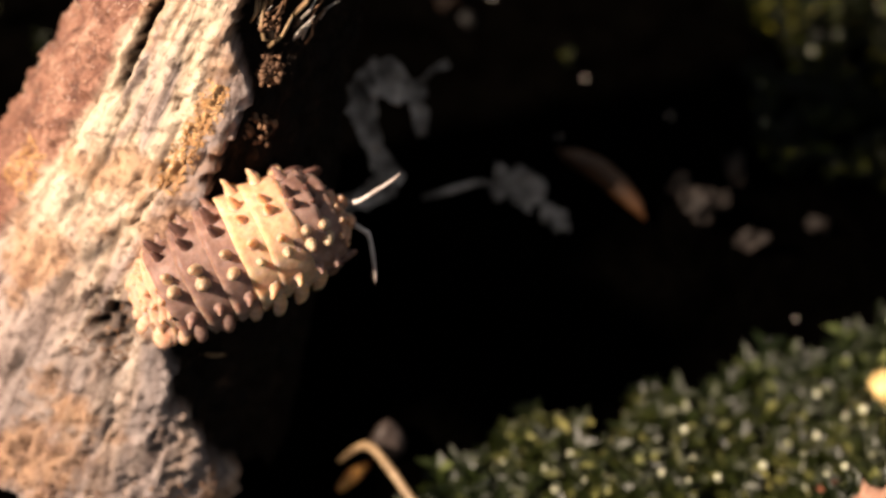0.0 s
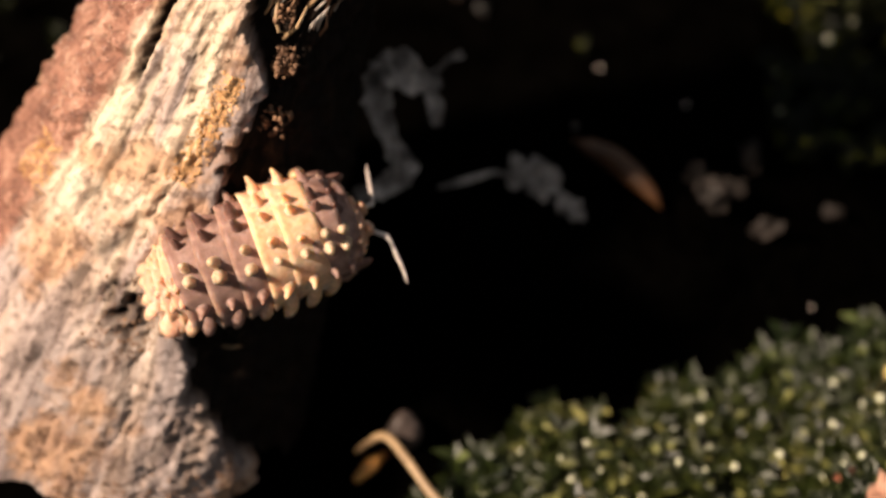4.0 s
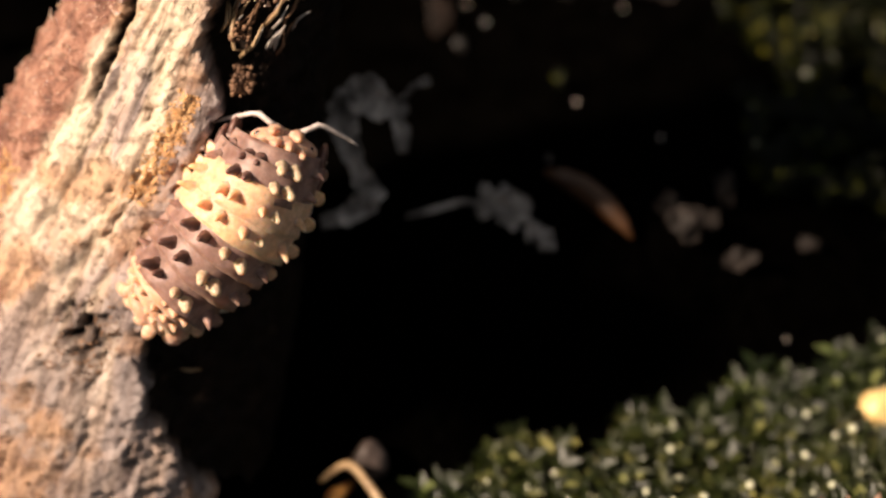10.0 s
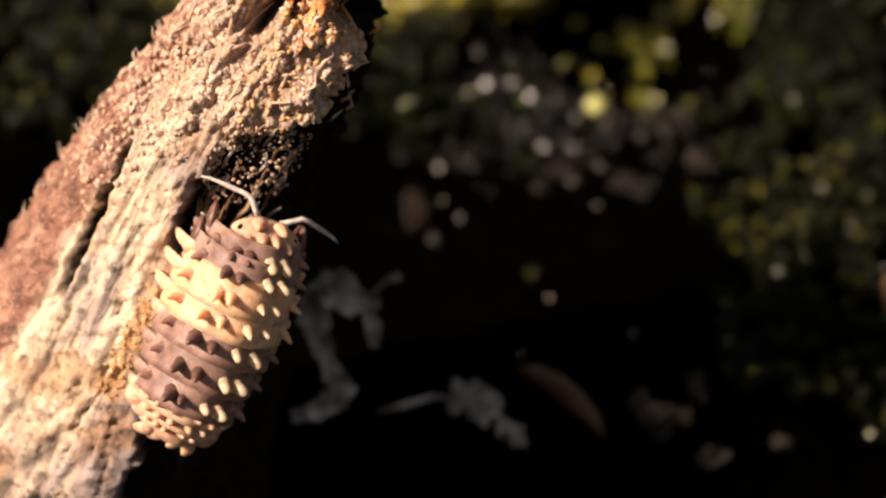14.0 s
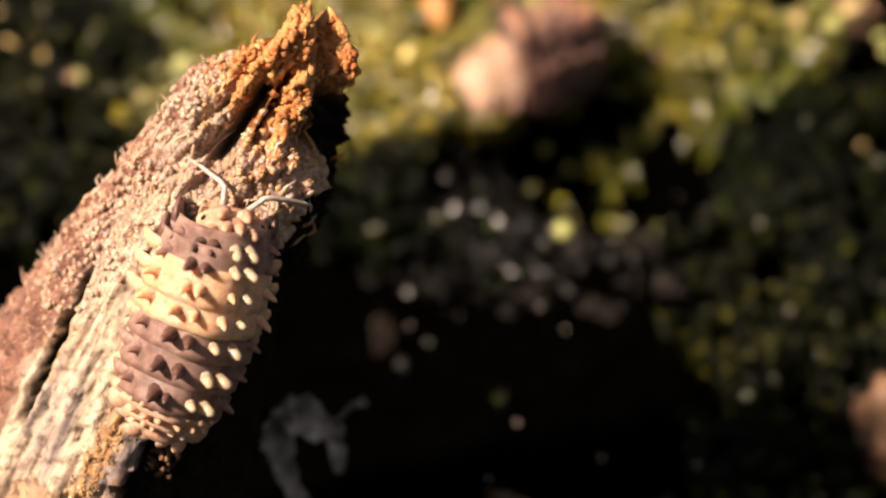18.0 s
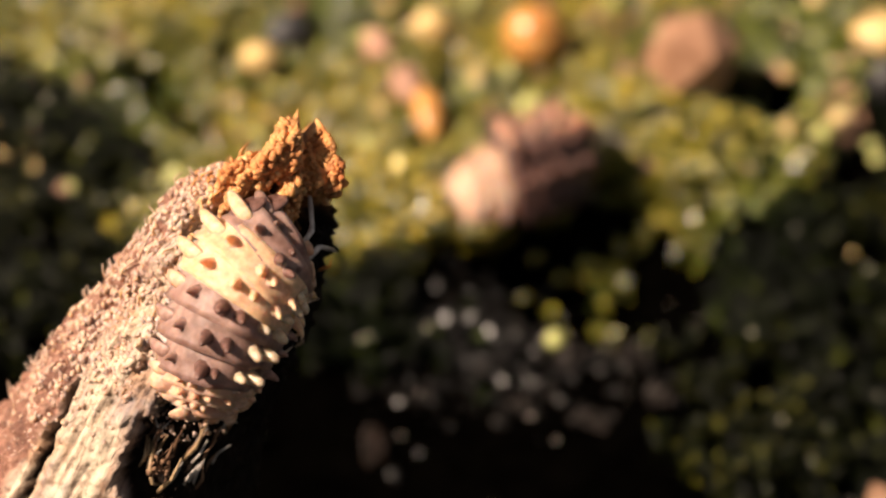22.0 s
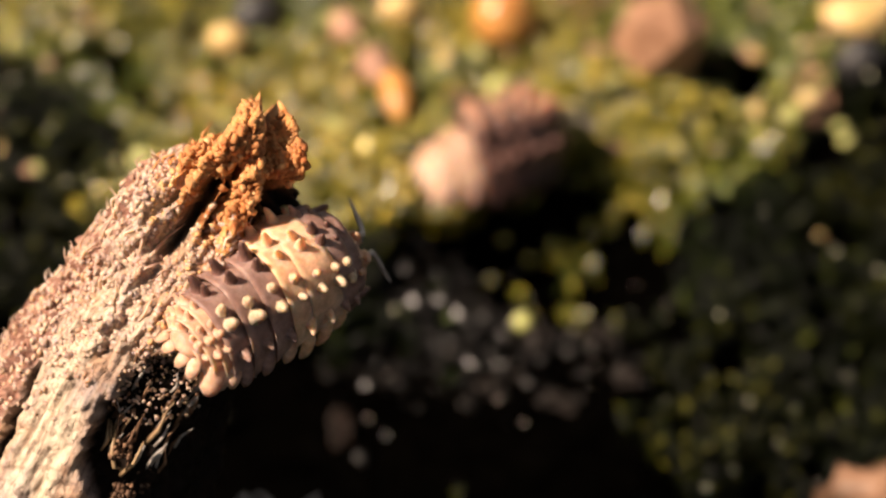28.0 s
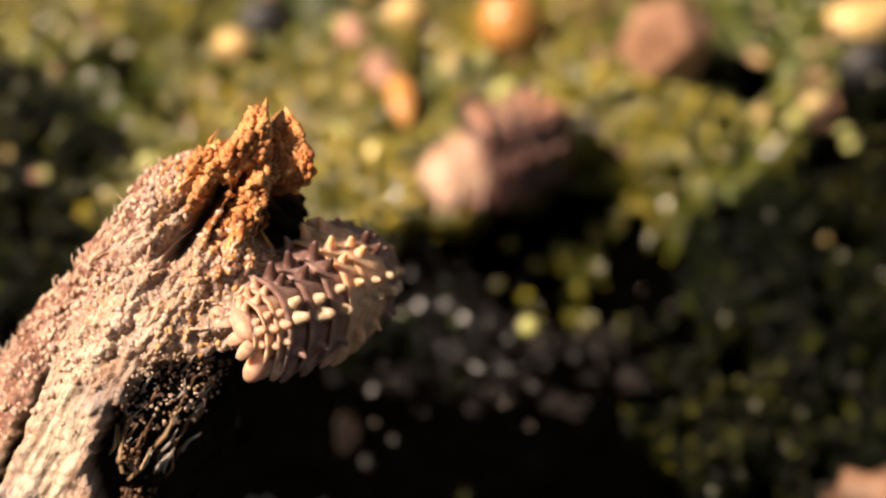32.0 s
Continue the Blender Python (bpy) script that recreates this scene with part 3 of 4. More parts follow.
def isopod(label, shells=SHELLS, banded=True, spiky=1.0):
    """An isopod in its parts. Returns the thing, its body pieces with their places along the body, and its antennae."""
    root = empty("isopod")
    pieces, feelers = [], []
    for n, (name, at, w, h, l, shell) in enumerate(BODY):
        if name in ("head", "telson"):
            v, f = lump((w, l * 1.25, h * 0.95), n + 3, 3, 0.12, 1.2)
            v = [(x, y, max(z, -0.55) * (1 if z > 0 else 0.8) - 0.05) for x, y, z in v]
        else:
            v, f = plate_mesh(w, h, l, n)
        if not banded and 0.2 < at < 0.4:
            shell = "tan"
        ob = part(name, v, f, shells[shell], root, {"cream": "cream-yellow back plate" if banded else "", "tan": "", "brown": ""}[shell])
        pieces.append((ob, at))
        rnd = random.Random(n)
        if name == "telson":
            for x, turn, size in ((-0.95, -128, 0.62), (-0.4, -104, 0.55), (0.4, -76, 0.55), (0.95, -52, 0.62)):
                shared("tail_lobe", FLAPS["tan"], ob, at_mm(x, -0.1, -0.2, 0, 0, turn) @ Matrix.Diagonal((size, 1.15, 1, 1)))
            continue
        if name == "head":
            for x, y in ((-0.9, -0.1), (-0.3, 0.1), (0.3, 0.1), (0.9, -0.1), (-0.55, 0.6), (0.55, 0.6)):
                shared("spike", SPIKES["tan"], ob, at_mm(x, y, h * 0.93 * math.sqrt(max(0.05, 1 - (x / w) ** 2 - (y / l / 1.3) ** 2)) - 0.08, -12, x * 24, 0))
            for side in (-1, 1):
                v, f = lump((0.2, 0.22, 0.2), 5, 1, 0.02)
                part("eye", [(x + 1.35 * side, y + 0.2, z + 0.5) for x, y, z in v], f, EYE, ob, "small black eye")
                a = shared("antenna", UPPER if side > 0 else FEELER_LEFT, ob, at_mm(0.55 * side, 0.75, 0.05), "jointed grey antenna")
                feelers.append((a, side))
            continue
        tail = name == "tail_plate"
        smooth_back = not banded and at < 0.4
        for u0, size in () if smooth_back else ((0.15, 0.7), (0.31, 0.9), (0.5, 0.8)) if tail else ((0.13, 0.95), (0.288, 1.1), (0.6, 0.7)):
            for side in (-1, 1):
                u = u0 * side + rnd.uniform(-0.025, 0.025)
                p = arch_point(u, 0.38 + 0.06 * (u0 > 0.3), w, h, l)
                # light and shade in spike colour: left rows dark, right pale; sitter's top tan
                kind = "tan" if not banded and u0 < 0.2 else "dark" if not banded else "tan" if tail else "cream" if shell == "cream" and u0 < 0.2 else "pale" if side > 0 and u0 < 0.5 else "cream" if shell == "cream" else "dark" if u0 < 0.5 else "rose"
                k = spiky * size * rnd.uniform(0.9, 1.15) * (0.7 if shell == "cream" and u0 < 0.5 else 1)
                m = at_mm(p.x, p.y, p.z - 0.05, rnd.uniform(-8, 8), math.degrees(u * radians(96)), 0)
                shared("spike", SPIKES[kind], ob, m @ Matrix.Diagonal((k, k, k, 1)))
        for side in (-1, 1):
            p = arch_point(0.78 * side, 0.5, w, h, l)
            m = at_mm(p.x * 0.93, p.y, p.z + 0.12, 0, 0, 0 if side > 0 else 180) @ pose(0, 0, 0, 0, 44 if not tail else 26, (-14 if side > 0 else 14) - (8 * side if tail else 0))
            lobe = ("cream" if 0.5 < at < 0.8 else "tan" if tail or 0.4 < at < 0.5 else "brown") if banded or shell == "tan" else "deep"
            if at < 0.84 or not banded:
                shared("side_lobe", FLAPS[lobe], ob, m @ Matrix.Diagonal((0.95 if not tail else 0.75, 1.15, 1, 1)))
            if at == 0.125:
                shared("tail_flap", TAIL_FLAP, ob, m @ pose(0, -0.0003, 0, 0, 8, -22 * side), "rounded pale tail flap")
            if at > 0.75 and banded and shell == "brown":
                shared("front_skirt", SKIRT, ob, at_mm(w * 0.9 * side, 0.25, -1.35, 0, 8 * side, 0), "broad dark front flap")
            if not tail:
                shared("leg", LEGS[side], ob, at_mm(w * 0.35 * side, 0, -0.55))
    return tagged(root, label, "isopod", "isopods"), pieces, feelers


FEELER_LEFT = UPPER.copy()
for vert in FEELER_LEFT.vertices:
    vert.co.x = -vert.co.x
FEELER_LEFT.flip_normals()

climber, climber_pieces, climber_feelers = isopod("spiny brown isopod with a cream band climbing the rotten stick")
sitter, sitter_pieces, sitter_feelers = isopod("pinkish-brown spiny isopod sitting on the green moss", {"tan": PINK_SHELL, "brown": MAUVE, "cream": MAUVE}, False, 1.5)


def spine(tail, mid, head, normals, u):
    """Pose in mm of the body at u along the curve through three points."""
    c = 0.55
    a = (u - c) * (u - 1) / (c * 1.0)
    b = u * (u - 1) / (c * (c - 1))
    d = u * (u - c) / (1 - c)
    p = tail * a + mid * b + head * d
    t = tail * ((2 * u - c - 1) / c) + mid * ((2 * u - 1) / (c * (c - 1))) + head * ((2 * u - c) / (1 - c))
    t.normalize()
    z = normals[0].lerp(normals[1], u / c) if u < c else normals[1].lerp(normals[2], (u - c) / (1 - c))
    z = (z - t * z.dot(t)).normalized()
    m = Matrix((t.cross(z), t, z)).transposed().to_4x4()
    m.translation = p
    return m


def droop(at):
    """How far the front of the body hangs to its side and below the line of the back, in mm."""
    k = ramp01(at, 0.78, 0.96)
    return Matrix.Translation((0.6 * k, 0.0, -0.8 * k))


def in_metres(m):
    m = m.copy()
    m.translation = m.translation * MM
    return m


# the second isopod rests on the moss, its body a little arched
sit_tail, sit_mid, sit_head = Vector((-2.0, 117.6, 2.0)), Vector((5.6, 119.6, 3.4)), Vector((10.2, 124.0, 2.8))
SIT_UP = [Vector((-0.35, -0.1, 1)), Vector((0.0, 0.0, 1)), Vector((0.3, 0.1, 1))]
sitter.matrix_basis = in_metres(spine(sit_tail, sit_mid, sit_head, SIT_UP, 0.5))
for ob, at in sitter_pieces:
    swell = 1 + 0.5 * ramp01(at, 0.25, 0.5)
    ob.matrix_basis = sitter.matrix_basis.inverted() @ in_metres(spine(sit_tail, sit_mid, sit_head, SIT_UP, at)) @ Matrix.Diagonal((1.1, 1 + 0.6 * (swell - 1), swell * (0.78 + 0.22 * ramp01(at, 0.15, 0.4)), 1))


# ---- crumbs and grains on the stick ----
def stick_crumbs():
    rnd = random.Random(11)
    balls = []
    for k in range(14):
        # angular flakes: a bent eight-sided body with uneven corners
        corner = [Vector(c) for c in ((1, 0, 0), (0, 1, 0), (-1, 0, 0), (0, -1, 0), (0, 0, 1), (0, 0, -1), (0.6, 0.6, 0.4), (-0.6, -0.5, 0.5))]
        shape = Vector((rnd.uniform(0.7, 1.0), rnd.uniform(0.8, 1.7), rnd.uniform(0.5, 0.9)))
        corner = [Vector(p * q for p, q in zip(c, shape)) * rnd.uniform(0.8, 1.15) for c in corner]
        balls.append((corner, [(0, 6, 4), (6, 1, 4), (1, 2, 4), (2, 7, 4), (7, 3, 4), (3, 0, 4), (0, 1, 6), (2, 3, 7), (1, 0, 5), (2, 1, 5), (3, 2, 5), (0, 3, 5)]))

    def scatter(count, s_range, a_range, size, lift=0.0, keep=lambda s, a: True):
        out = []
        while len(out) < count:
            s, a = rnd.uniform(*s_range), rnd.uniform(*a_range)
            if not keep(s, a):
                continue
            if s > tip_at(a) - 0.1 or (lift < 0.1 and s > 7 and skin(s, a)[3] > 0.25):
                continue
            m = stick_frame(s, a)
            m.translation = skin_point(s, a, lift) - AXIS_AT
            m = m @ spin(0, 0, 0, rnd.uniform(-40, 40), rnd.uniform(-40, 40), rnd.uniform(0, 360), rnd.uniform(*size))
            out.append(moved(rnd.choice(balls), m))
        return out

    def put(name, pieces, material, label):
        ob = stuff(name, pieces, material, label, "crumbs")
        del ob["category"]
        ob.parent = stick

    put("bark_dust", scatter(1900, (13, 28.5), (-95, -14), (0.13, 0.27), -0.06, lambda s, a: rnd.random() < ramp01(s - 0.12 * max(0, a + 40), 11, 19))
        + scatter(500, (2, 14), (-95, -50), (0.04, 0.10)) + scatter(1000, (19.5, 27.5), (-25, 68), (0.13, 0.26), -0.07) + scatter(260, (16, 20.5), (-2, 46), (0.05, 0.16), 0.3, lambda s, a: rnd.random() < ramp01(s - 0.05 * a, 14, 19)), GRANULE, "pale glinting bark grains")
    put("orange_crust", scatter(1700, (26.8, 32.2), (-60, 100), (0.09, 0.32), 0.0, lambda s, a: skin(s, a)[4] > 0.35), ROT, "bright orange rotten wood crumbs")
    put("yellow_crust", scatter(1500, (5.5, 11.5), (-13, 3), (0.03, 0.10), 0.0, lambda s, a: abs(a + 5 + (8 - s)) < 5 * rnd.random() + 1) + scatter(700, (0.8, 3.6), (-64, -50), (0.03, 0.10))
        + scatter(160, (20, 26), (0, 60), (0.10, 0.22)) + scatter(360, (25.5, 30.2), (-40, 95), (0.08, 0.24)), HUSK_CRUMB, "yellow-orange wood dust")
    put("brown_debris", sum((scatter(26, (11.9, 13.1), (12, 21), (0.12, 0.28), h) + scatter(16, (8.6, 10.0), (14, 26), (0.1, 0.24), h) + scatter(10, (14.3, 15.3), (5, 15), (0.1, 0.2), h) for h in (0.2, 0.6, 1.0)), [])
        + scatter(160, (-4.5, 0), (-18, 2), (0.04, 0.13)) + scatter(120, (-13, -10), (-20, 40), (0.06, 0.2))
        + sum((scatter(35, (15.5, 20.5), (-4, 46), (0.05, 0.16), h, lambda s, a: rnd.random() < ramp01(s - 0.05 * a, 14, 19)) for h in (0.12, 0.5)), []), DARK_CRUMB, "brown crumbs caught in the cracks")


stick_crumbs()


def splinter(points, radii, material, label):
    """A thin fibre that stands off the stick: rows of way, angle, height."""
    pts = [skin_point(*p) - AXIS_AT for p in points]
    part("splinter", *tube(pts, radii, 6), material, stick, label)


splinter(((15.6, 4, 0.2), (14.6, 6, 0.6), (14.0, 9, 0.9), (14.0, 12, 0.7)), (0.1, 0.12, 0.1, 0.06), STRAW, "curled pale fibre")
splinter(((13.4, 14, 0.0), (14.4, 17, 0.7), (15.6, 18, 0.9)), (0.12, 0.1, 0.05), STRAW, "pale fibre")
splinter(((15.2, 22, 0.0), (16.2, 24, 0.6), (17.4, 24, 0.8)), (0.1, 0.12, 0.04), STRAW, "pale fibre")
splinter(((-3.6, 24, 0.0), (-3.2, 28, 0.4), (-3.0, 31, 0.5)), (0.05, 0.1, 0.05), STRAW, "pale fibre")
splinter(((15.8, -1, 0.1), (15.0, 2, 0.4), (14.4, 1, 0.3)), (0.06, 0.1, 0.05), STRAW, "pale fibre")
srnd = random.Random(3)
for _ in range(44):
    s, a = srnd.uniform(13.5, 19.5), srnd.uniform(0, 42)
    splinter(((s, a, -0.1), (s + 0.7, a + srnd.uniform(-2, 2), 0.25), (s + 1.5, a + srnd.uniform(-3, 3), 0.5)), (0.08, 0.09, 0.02), srnd.choice((STRAW, SPECK, DARK_CRUMB)), "")
for _ in range(70):
    s, a = srnd.uniform(20, 29.5), srnd.uniform(-95, 85)
    up, long = srnd.uniform(0.15, 0.6), srnd.uniform(0.7, 1.8)
    splinter(((s, a, -0.15), (s + long * 0.5, a + srnd.uniform(-4, 4), up * 0.6), (s + long, a + srnd.uniform(-8, 8), up)), (0.11, 0.08, 0.02), ROT if s > 26 + srnd.uniform(-1, 1) else GRANULE, "")


# fine hairs of bark along the far edge of the stick
for _ in range(34):
    s, a = srnd.uniform(9, 28), srnd.uniform(-104, -72)
    up, long = srnd.uniform(0.3, 0.8), srnd.uniform(0.3, 0.9)
    splinter(((s, a, -0.05), (s + long * 0.5, a - srnd.uniform(0, 3), up * 0.6), (s + long, a - srnd.uniform(0, 5), up)), (0.07, 0.05, 0.015), GRANULE, "")


# ---- litter on the soil and moss ----
def crumpled(w, d, seed, fold=0.9, thick=0.12):
    """A crumpled, torn scrap of dry leaf, w by d mm, standing on z = 0."""
    n = 24
    top, keep = [], []
    for j in range(n + 1):
        for i in range(n + 1):
            u, v = 2 * i / n - 1, 2 * j / n - 1
            p = Vector((u * w * 0.56, v * d * 0.56, 0))
            q = Vector((p.x * 0.5 + seed * 5, p.y * 0.5, seed))
            rise = noise.noise(q) + abs(noise.noise(q * 1.9)) + 0.55 * abs(noise.noise(q * 4.1)) - 0.3 * abs(noise.noise(q * 7))
            top.append(p + Vector((0.5 * noise.noise(q * 2.3), 0.5 * noise.noise(q * 2.6 + Vector((9, 0, 0))), fold * rise)))
            torn = 0.5 * noise.noise(q * 1.6 + Vector((0, 0, 4))) + 0.35 * noise.noise(q * 4 + Vector((0, 0, 4)))
            keep.append(u * u + v * v < 0.8 + 0.9 * torn and torn > -0.33)
    low = min(p.z for p in top)
    top = [p - Vector((0, 0, low)) for p in top]
    m = n + 1
    verts = [tuple(p) for p in top] + [tuple(p - Vector((0, 0, thick))) for p in top]
    faces, o, edges = [], m * m, set()
    for j in range(n):
        for i in range(n):
            a = j * m + i
            quad = (a, a + 1, a + m + 1, a + m)
            if sum(keep[k] for k in quad) < 3:
                continue
            faces += [quad, tuple(o + k for k in quad[::-1])]
            edges.update(zip(quad, quad[1:] + quad[:1]))
    for a, b in edges:
        if (b, a) not in edges:
            faces.append((b, a, o + a, o + b))
    used = sorted({k for f in faces for k in f})
    at = {k: i for i, k in enumerate(used)}
    return [verts[k] for k in used], [tuple(at[k] for k in f) for f in faces]


def ribbon(points, wide, seed, thick=0.1):
    """A torn, crumpled strip along points (mm), with half widths, turned towards the open side."""
    pts, rad = [], []
    for i in range(len(points) - 1):
        for k in range(6):
            pts.append(points[i].lerp(points[i + 1], k / 6))
            rad.append(wide[i] + (wide[i + 1] - wide[i]) * k / 6)
    pts.append(points[-1])
    rad.append(wide[-1])
    face, n = Vector((0.05, -0.7, 0.72)), 9
    verts, faces = [], []
    for layer in (0, 1):
        for i, p in enumerate(pts):
            d = (pts[min(i + 1, len(pts) - 1)] - pts[max(i - 1, 0)]).normalized()
            side = d.cross(face).normalized()
            for k in range(n):
                u = 2 * k / (n - 1) - 1
                torn = 1 + 0.45 * noise.noise(Vector((i * 0.55, seed, 3 if u > 0 else 9))) + 0.2 * noise.noise(Vector((i * 1.7, seed, u)))
                q = p + side * u * rad[i] * torn
                c = q * 1.1 + Vector((seed * 3.7, 0, 0))
                lift = 0.55 * noise.noise(c) + 0.4 * abs(noise.noise(c * 2.1)) - 0.35 * abs(noise.noise(c * 3.3 + Vector((4, 0, 0)))) + 0.35 * u * u
                verts.append(tuple(q + face * (lift - thick * layer)))
    m = len(pts) * n
    for i in range(len(pts) - 1):
        for k in range(n - 1):
            a = i * n + k
            faces += [(a, a + 1, a + n + 1, a + n), (m + a, m + a + n, m + a + n + 1, m + a + 1)]
        a, b = i * n, i * n + n - 1
        faces += [(a, a + n, m + a + n, m + a), (b + n, b, m + b, m + b + n)]
    for a, flip in ((0, 1), ((len(pts) - 1) * n, 0)):
        for k in range(n - 1):
            f = (a + k, a + k + 1, m + a + k + 1, m + a + k)
            faces.append(f[::-1] if flip else f)
    return verts, faces


def litter(name, piece, material, x, y, label, category, lift=0.0, turn=(0, 0, 0), group="", smooth=True):
    """Sets a piece on the ground, sunk a little into what it lies on."""
    base = ground_z(x, y)
    rot = Euler([radians(a) for a in turn]).to_matrix()
    verts = [rot @ Vector(v) for v in piece[0]]
    low = min(v.z for v in verts)
    verts = [tuple(v - Vector((0, 0, low))) for v in verts]
    ob = part(name, verts, piece[1], material, None, "", at_mm(x, y, base - 0.35 + lift), smooth)
    return tagged(ob, label, category, group)


def curve(points, radii, steps=6):
    """A smooth tube through a few points."""
    pts, rad = [], []
    n = len(points)
    for i in range(n - 1):
        p = [Vector(points[min(max(i + k, 0), n - 1)]) for k in (-1, 0, 1, 2)]
        for k in range(steps):
            t = k / steps
            pts.append(0.5 * (2 * p[1] + (p[2] - p[0]) * t + (2 * p[0] - 5 * p[1] + 4 * p[2] - p[3]) * t * t + (3 * p[1] - p[0] - 3 * p[2] + p[3]) * t ** 3))
            rad.append(radii[i] + (radii[i + 1] - radii[i]) * t)
    return tube(pts + [Vector(points[-1])], rad + [radii[-1]], 9)


def litter_all():
    gray = "crumpled grey scrap of dead leaf on dark soil"
    # the largest scrap clings to the side of the stick: torn, folded ribbons that hang together
    big = empty("leaf_scrap", at_mm(-10.6, 70.4, 5.2))
    for n, (pts, wide) in enumerate((
            (((-10.1, 75.5, 10.7), (-9.2, 75.1, 10.2), (-8.2, 74.8, 9.6), (-7.3, 74.9, 9.1), (-6.6, 75.1, 8.9)), (0.5, 1.25, 1.0, 0.55, 0.25)),
            (((-10.0, 75.2, 10.3), (-10.4, 74.3, 9.2), (-10.1, 73.3, 8.2), (-9.5, 72.3, 7.1), (-8.9, 71.5, 6.0)), (0.7, 0.95, 0.7, 0.5, 0.75)),
            (((-8.2, 71.7, 6.1), (-9.2, 70.8, 5.5), (-10.2, 70.3, 5.2), (-11.6, 70.0, 5.0)), (0.5, 0.75, 0.55, 0.35)),
            (((-7.0, 75.2, 9.6), (-6.3, 75.5, 10.4), (-5.4, 75.9, 10.5)), (0.2, 0.18, 0.32)),
            (((-7.3, 74.6, 8.9), (-7.0, 73.9, 8.3), (-6.9, 73.0, 7.5)), (0.35, 0.55, 0.3)))):
        part("torn_fold", *ribbon([Vector(p) - Vector((-10.6, 70.4, 5.2)) for p in pts], wide, 50 + n), SCRAP, big)
    tagged(big, "large crumpled grey leaf scrap clinging to the stick", "leaf scrap", "leaf scraps")
    for k, (x, y, w, d, lift, rx, rz) in enumerate(((-0.8, 73.9, 2.6, 2.4, 1, 40, 15), (-2.4, 74.4, 2.2, 1.6, 1, 30, 70),
                                                       (0.7, 72.2, 1.8, 2.4, 0.5, 35, 130), (12.2, 78.8, 1.3, 2.4, 1, 40, 40), (9.6, 74.2, 2.2, 2.4, 0.8, 40, 20), (8.6, 75.8, 1.8, 1.6, 0.6, 25, 45),
                                                       (13.0, 73.6, 1.9, 1.3, 0.4, 15, 10), (18.0, 76.6, 1.7, 1.3, 0.4, 5, 200), (11.4, 76.0, 1.4, 1.0, 0.3, 10, 30),
                                                       (8.4, 104.0, 3.2, 2.0, 0.3, 20, 30), (12.6, 104.8, 2.4, 3.0, 0.3, 15, 70), (9.8, 98.6, 3.6, 1.3, 0.3, 10, 5), (4.6, 100.6, 2.0, 1.6, 0.2, 5, 50),
                                                       (5.4, 109.6, 3.4, 1.4, 0.8, 20, 0), (14.2, 100.8, 1.6, 1.8, 0.4, 20, 20), (31.0, 130.0, 4.0, 5.5, 0.5, 40, 10), (36.0, 139.0, 5.0, 3.5, 0.5, 30, 20), (33.5, 135.0, 3.5, 3.0, 0.5, 20, 120))):
        # scraps farther right or back on the soil get the shade-darkened copy
        litter("leaf_scrap", crumpled(w, d, k + 3, 0.9), SCRAP if x < 5 and y < 90 else SHADED_SCRAP if y < 120 else NUT, x, y, gray if y < 120 else "crumpled brown dead leaf piece on the moss", "leaf scrap", lift, (rx, 0, rz), "leaf scraps")
    litter("twig", tube([(0, 0, 0), (1.6, 0.3, 0.3), (3.2, 0.9, 0.35), (4.6, 1.0, 0.1)], (0.1, 0.2, 0.16, 0.08), 8), SCRAP, -6.9, 73.0, "thin grey twig lying on dark soil", "twig", 2.0)
    husk = tube([(-2.6, 2.4, 0.3), (-1.6, 1.5, 0.7), (-0.3, 0.4, 0.9), (1.0, -0.9, 0.8), (2.0, -2.0, 0.4), (2.5, -2.8, 0.1)], (0.1, 0.55, 0.75, 0.7, 0.45, 0.1), 10)
    litter("husk", husk, RUST, 3.9, 75.6, "rust-brown elongated seed husk on dark soil", "husk", 0.4)
    litter("husk", crumpled(1.6, 2.6, 31, 0.5), SHADED_HUSK, -5.6, 96.6, "rust-brown flake of husk, darkened to stand for shade", "husk", 0.3, (40, 0, 10))
    litter("pebble", lump((1.1, 1.0, 1.5), 9, 3, 0.35), PEBBLE, -8.9, 60.2, "small grey-brown pebble beside the moss", "pebble", -0.9)
    straw = curve([(-1.4, 0.3, 0.2), (0.2, 0.5, 1.6), (1.6, -1.2, 1.8), (3.0, -3.2, 1.5), (4.2, -4.2, 1.4), (6.0, -4.9, 1.3), (8.4, -6.0, 0.9)], (0.16, 0.24, 0.26, 0.25, 0.26, 0.24, 0.15))
    litter("straw", straw, STRAW, -10.1, 58.3, "bent tan straw lying on the moss", "straw", 2.4)
    litter("straw", curve([(0, 0, 0), (1.2, 1.0, 1.2), (2.8, 2.5, 2.0), (4.6, 4.1, 2.3)], (0.1, 0.26, 0.3, 0.06)), HUSK, -3.2, 51.1, "short pale dry grass blade on the moss", "straw", 2.6)
    litter("husk", tube([(-0.9, -0.8, 0.2), (0, 0, 0.6), (0.9, 0.9, 0.5)], (0.2, 0.5, 0.2), 8), SEED, -10.7, 58.4, "small orange splinter of husk", "husk", 0.3)
    litter("bark_chip", lump((1.9, 3.0, 1.7), 21, 4, 0.5, 2.2), PINK, 17.3, 50.6, "pinkish-brown crumbly bark chip on moss", "bark chip", 1.2, (0, 0, -15), "bark chips")
    litter("bark_chip", lump((1.1, 1.0, 0.9), 22, 3, 0.7, 2.6), RED, 16.3, 55.6, "dark red crumbly bark chip on moss", "bark chip", 1.8, (0, 0, 0), "bark chips")
    litter("bark_chip", lump((3.2, 3.2, 4.4), 23, 3, 0.5, 2.0), NUT, 29.8, 89.6, "pinkish-brown rounded bark chip on soil", "bark chip", 0.4, (0, 0, 20), "bark chips")
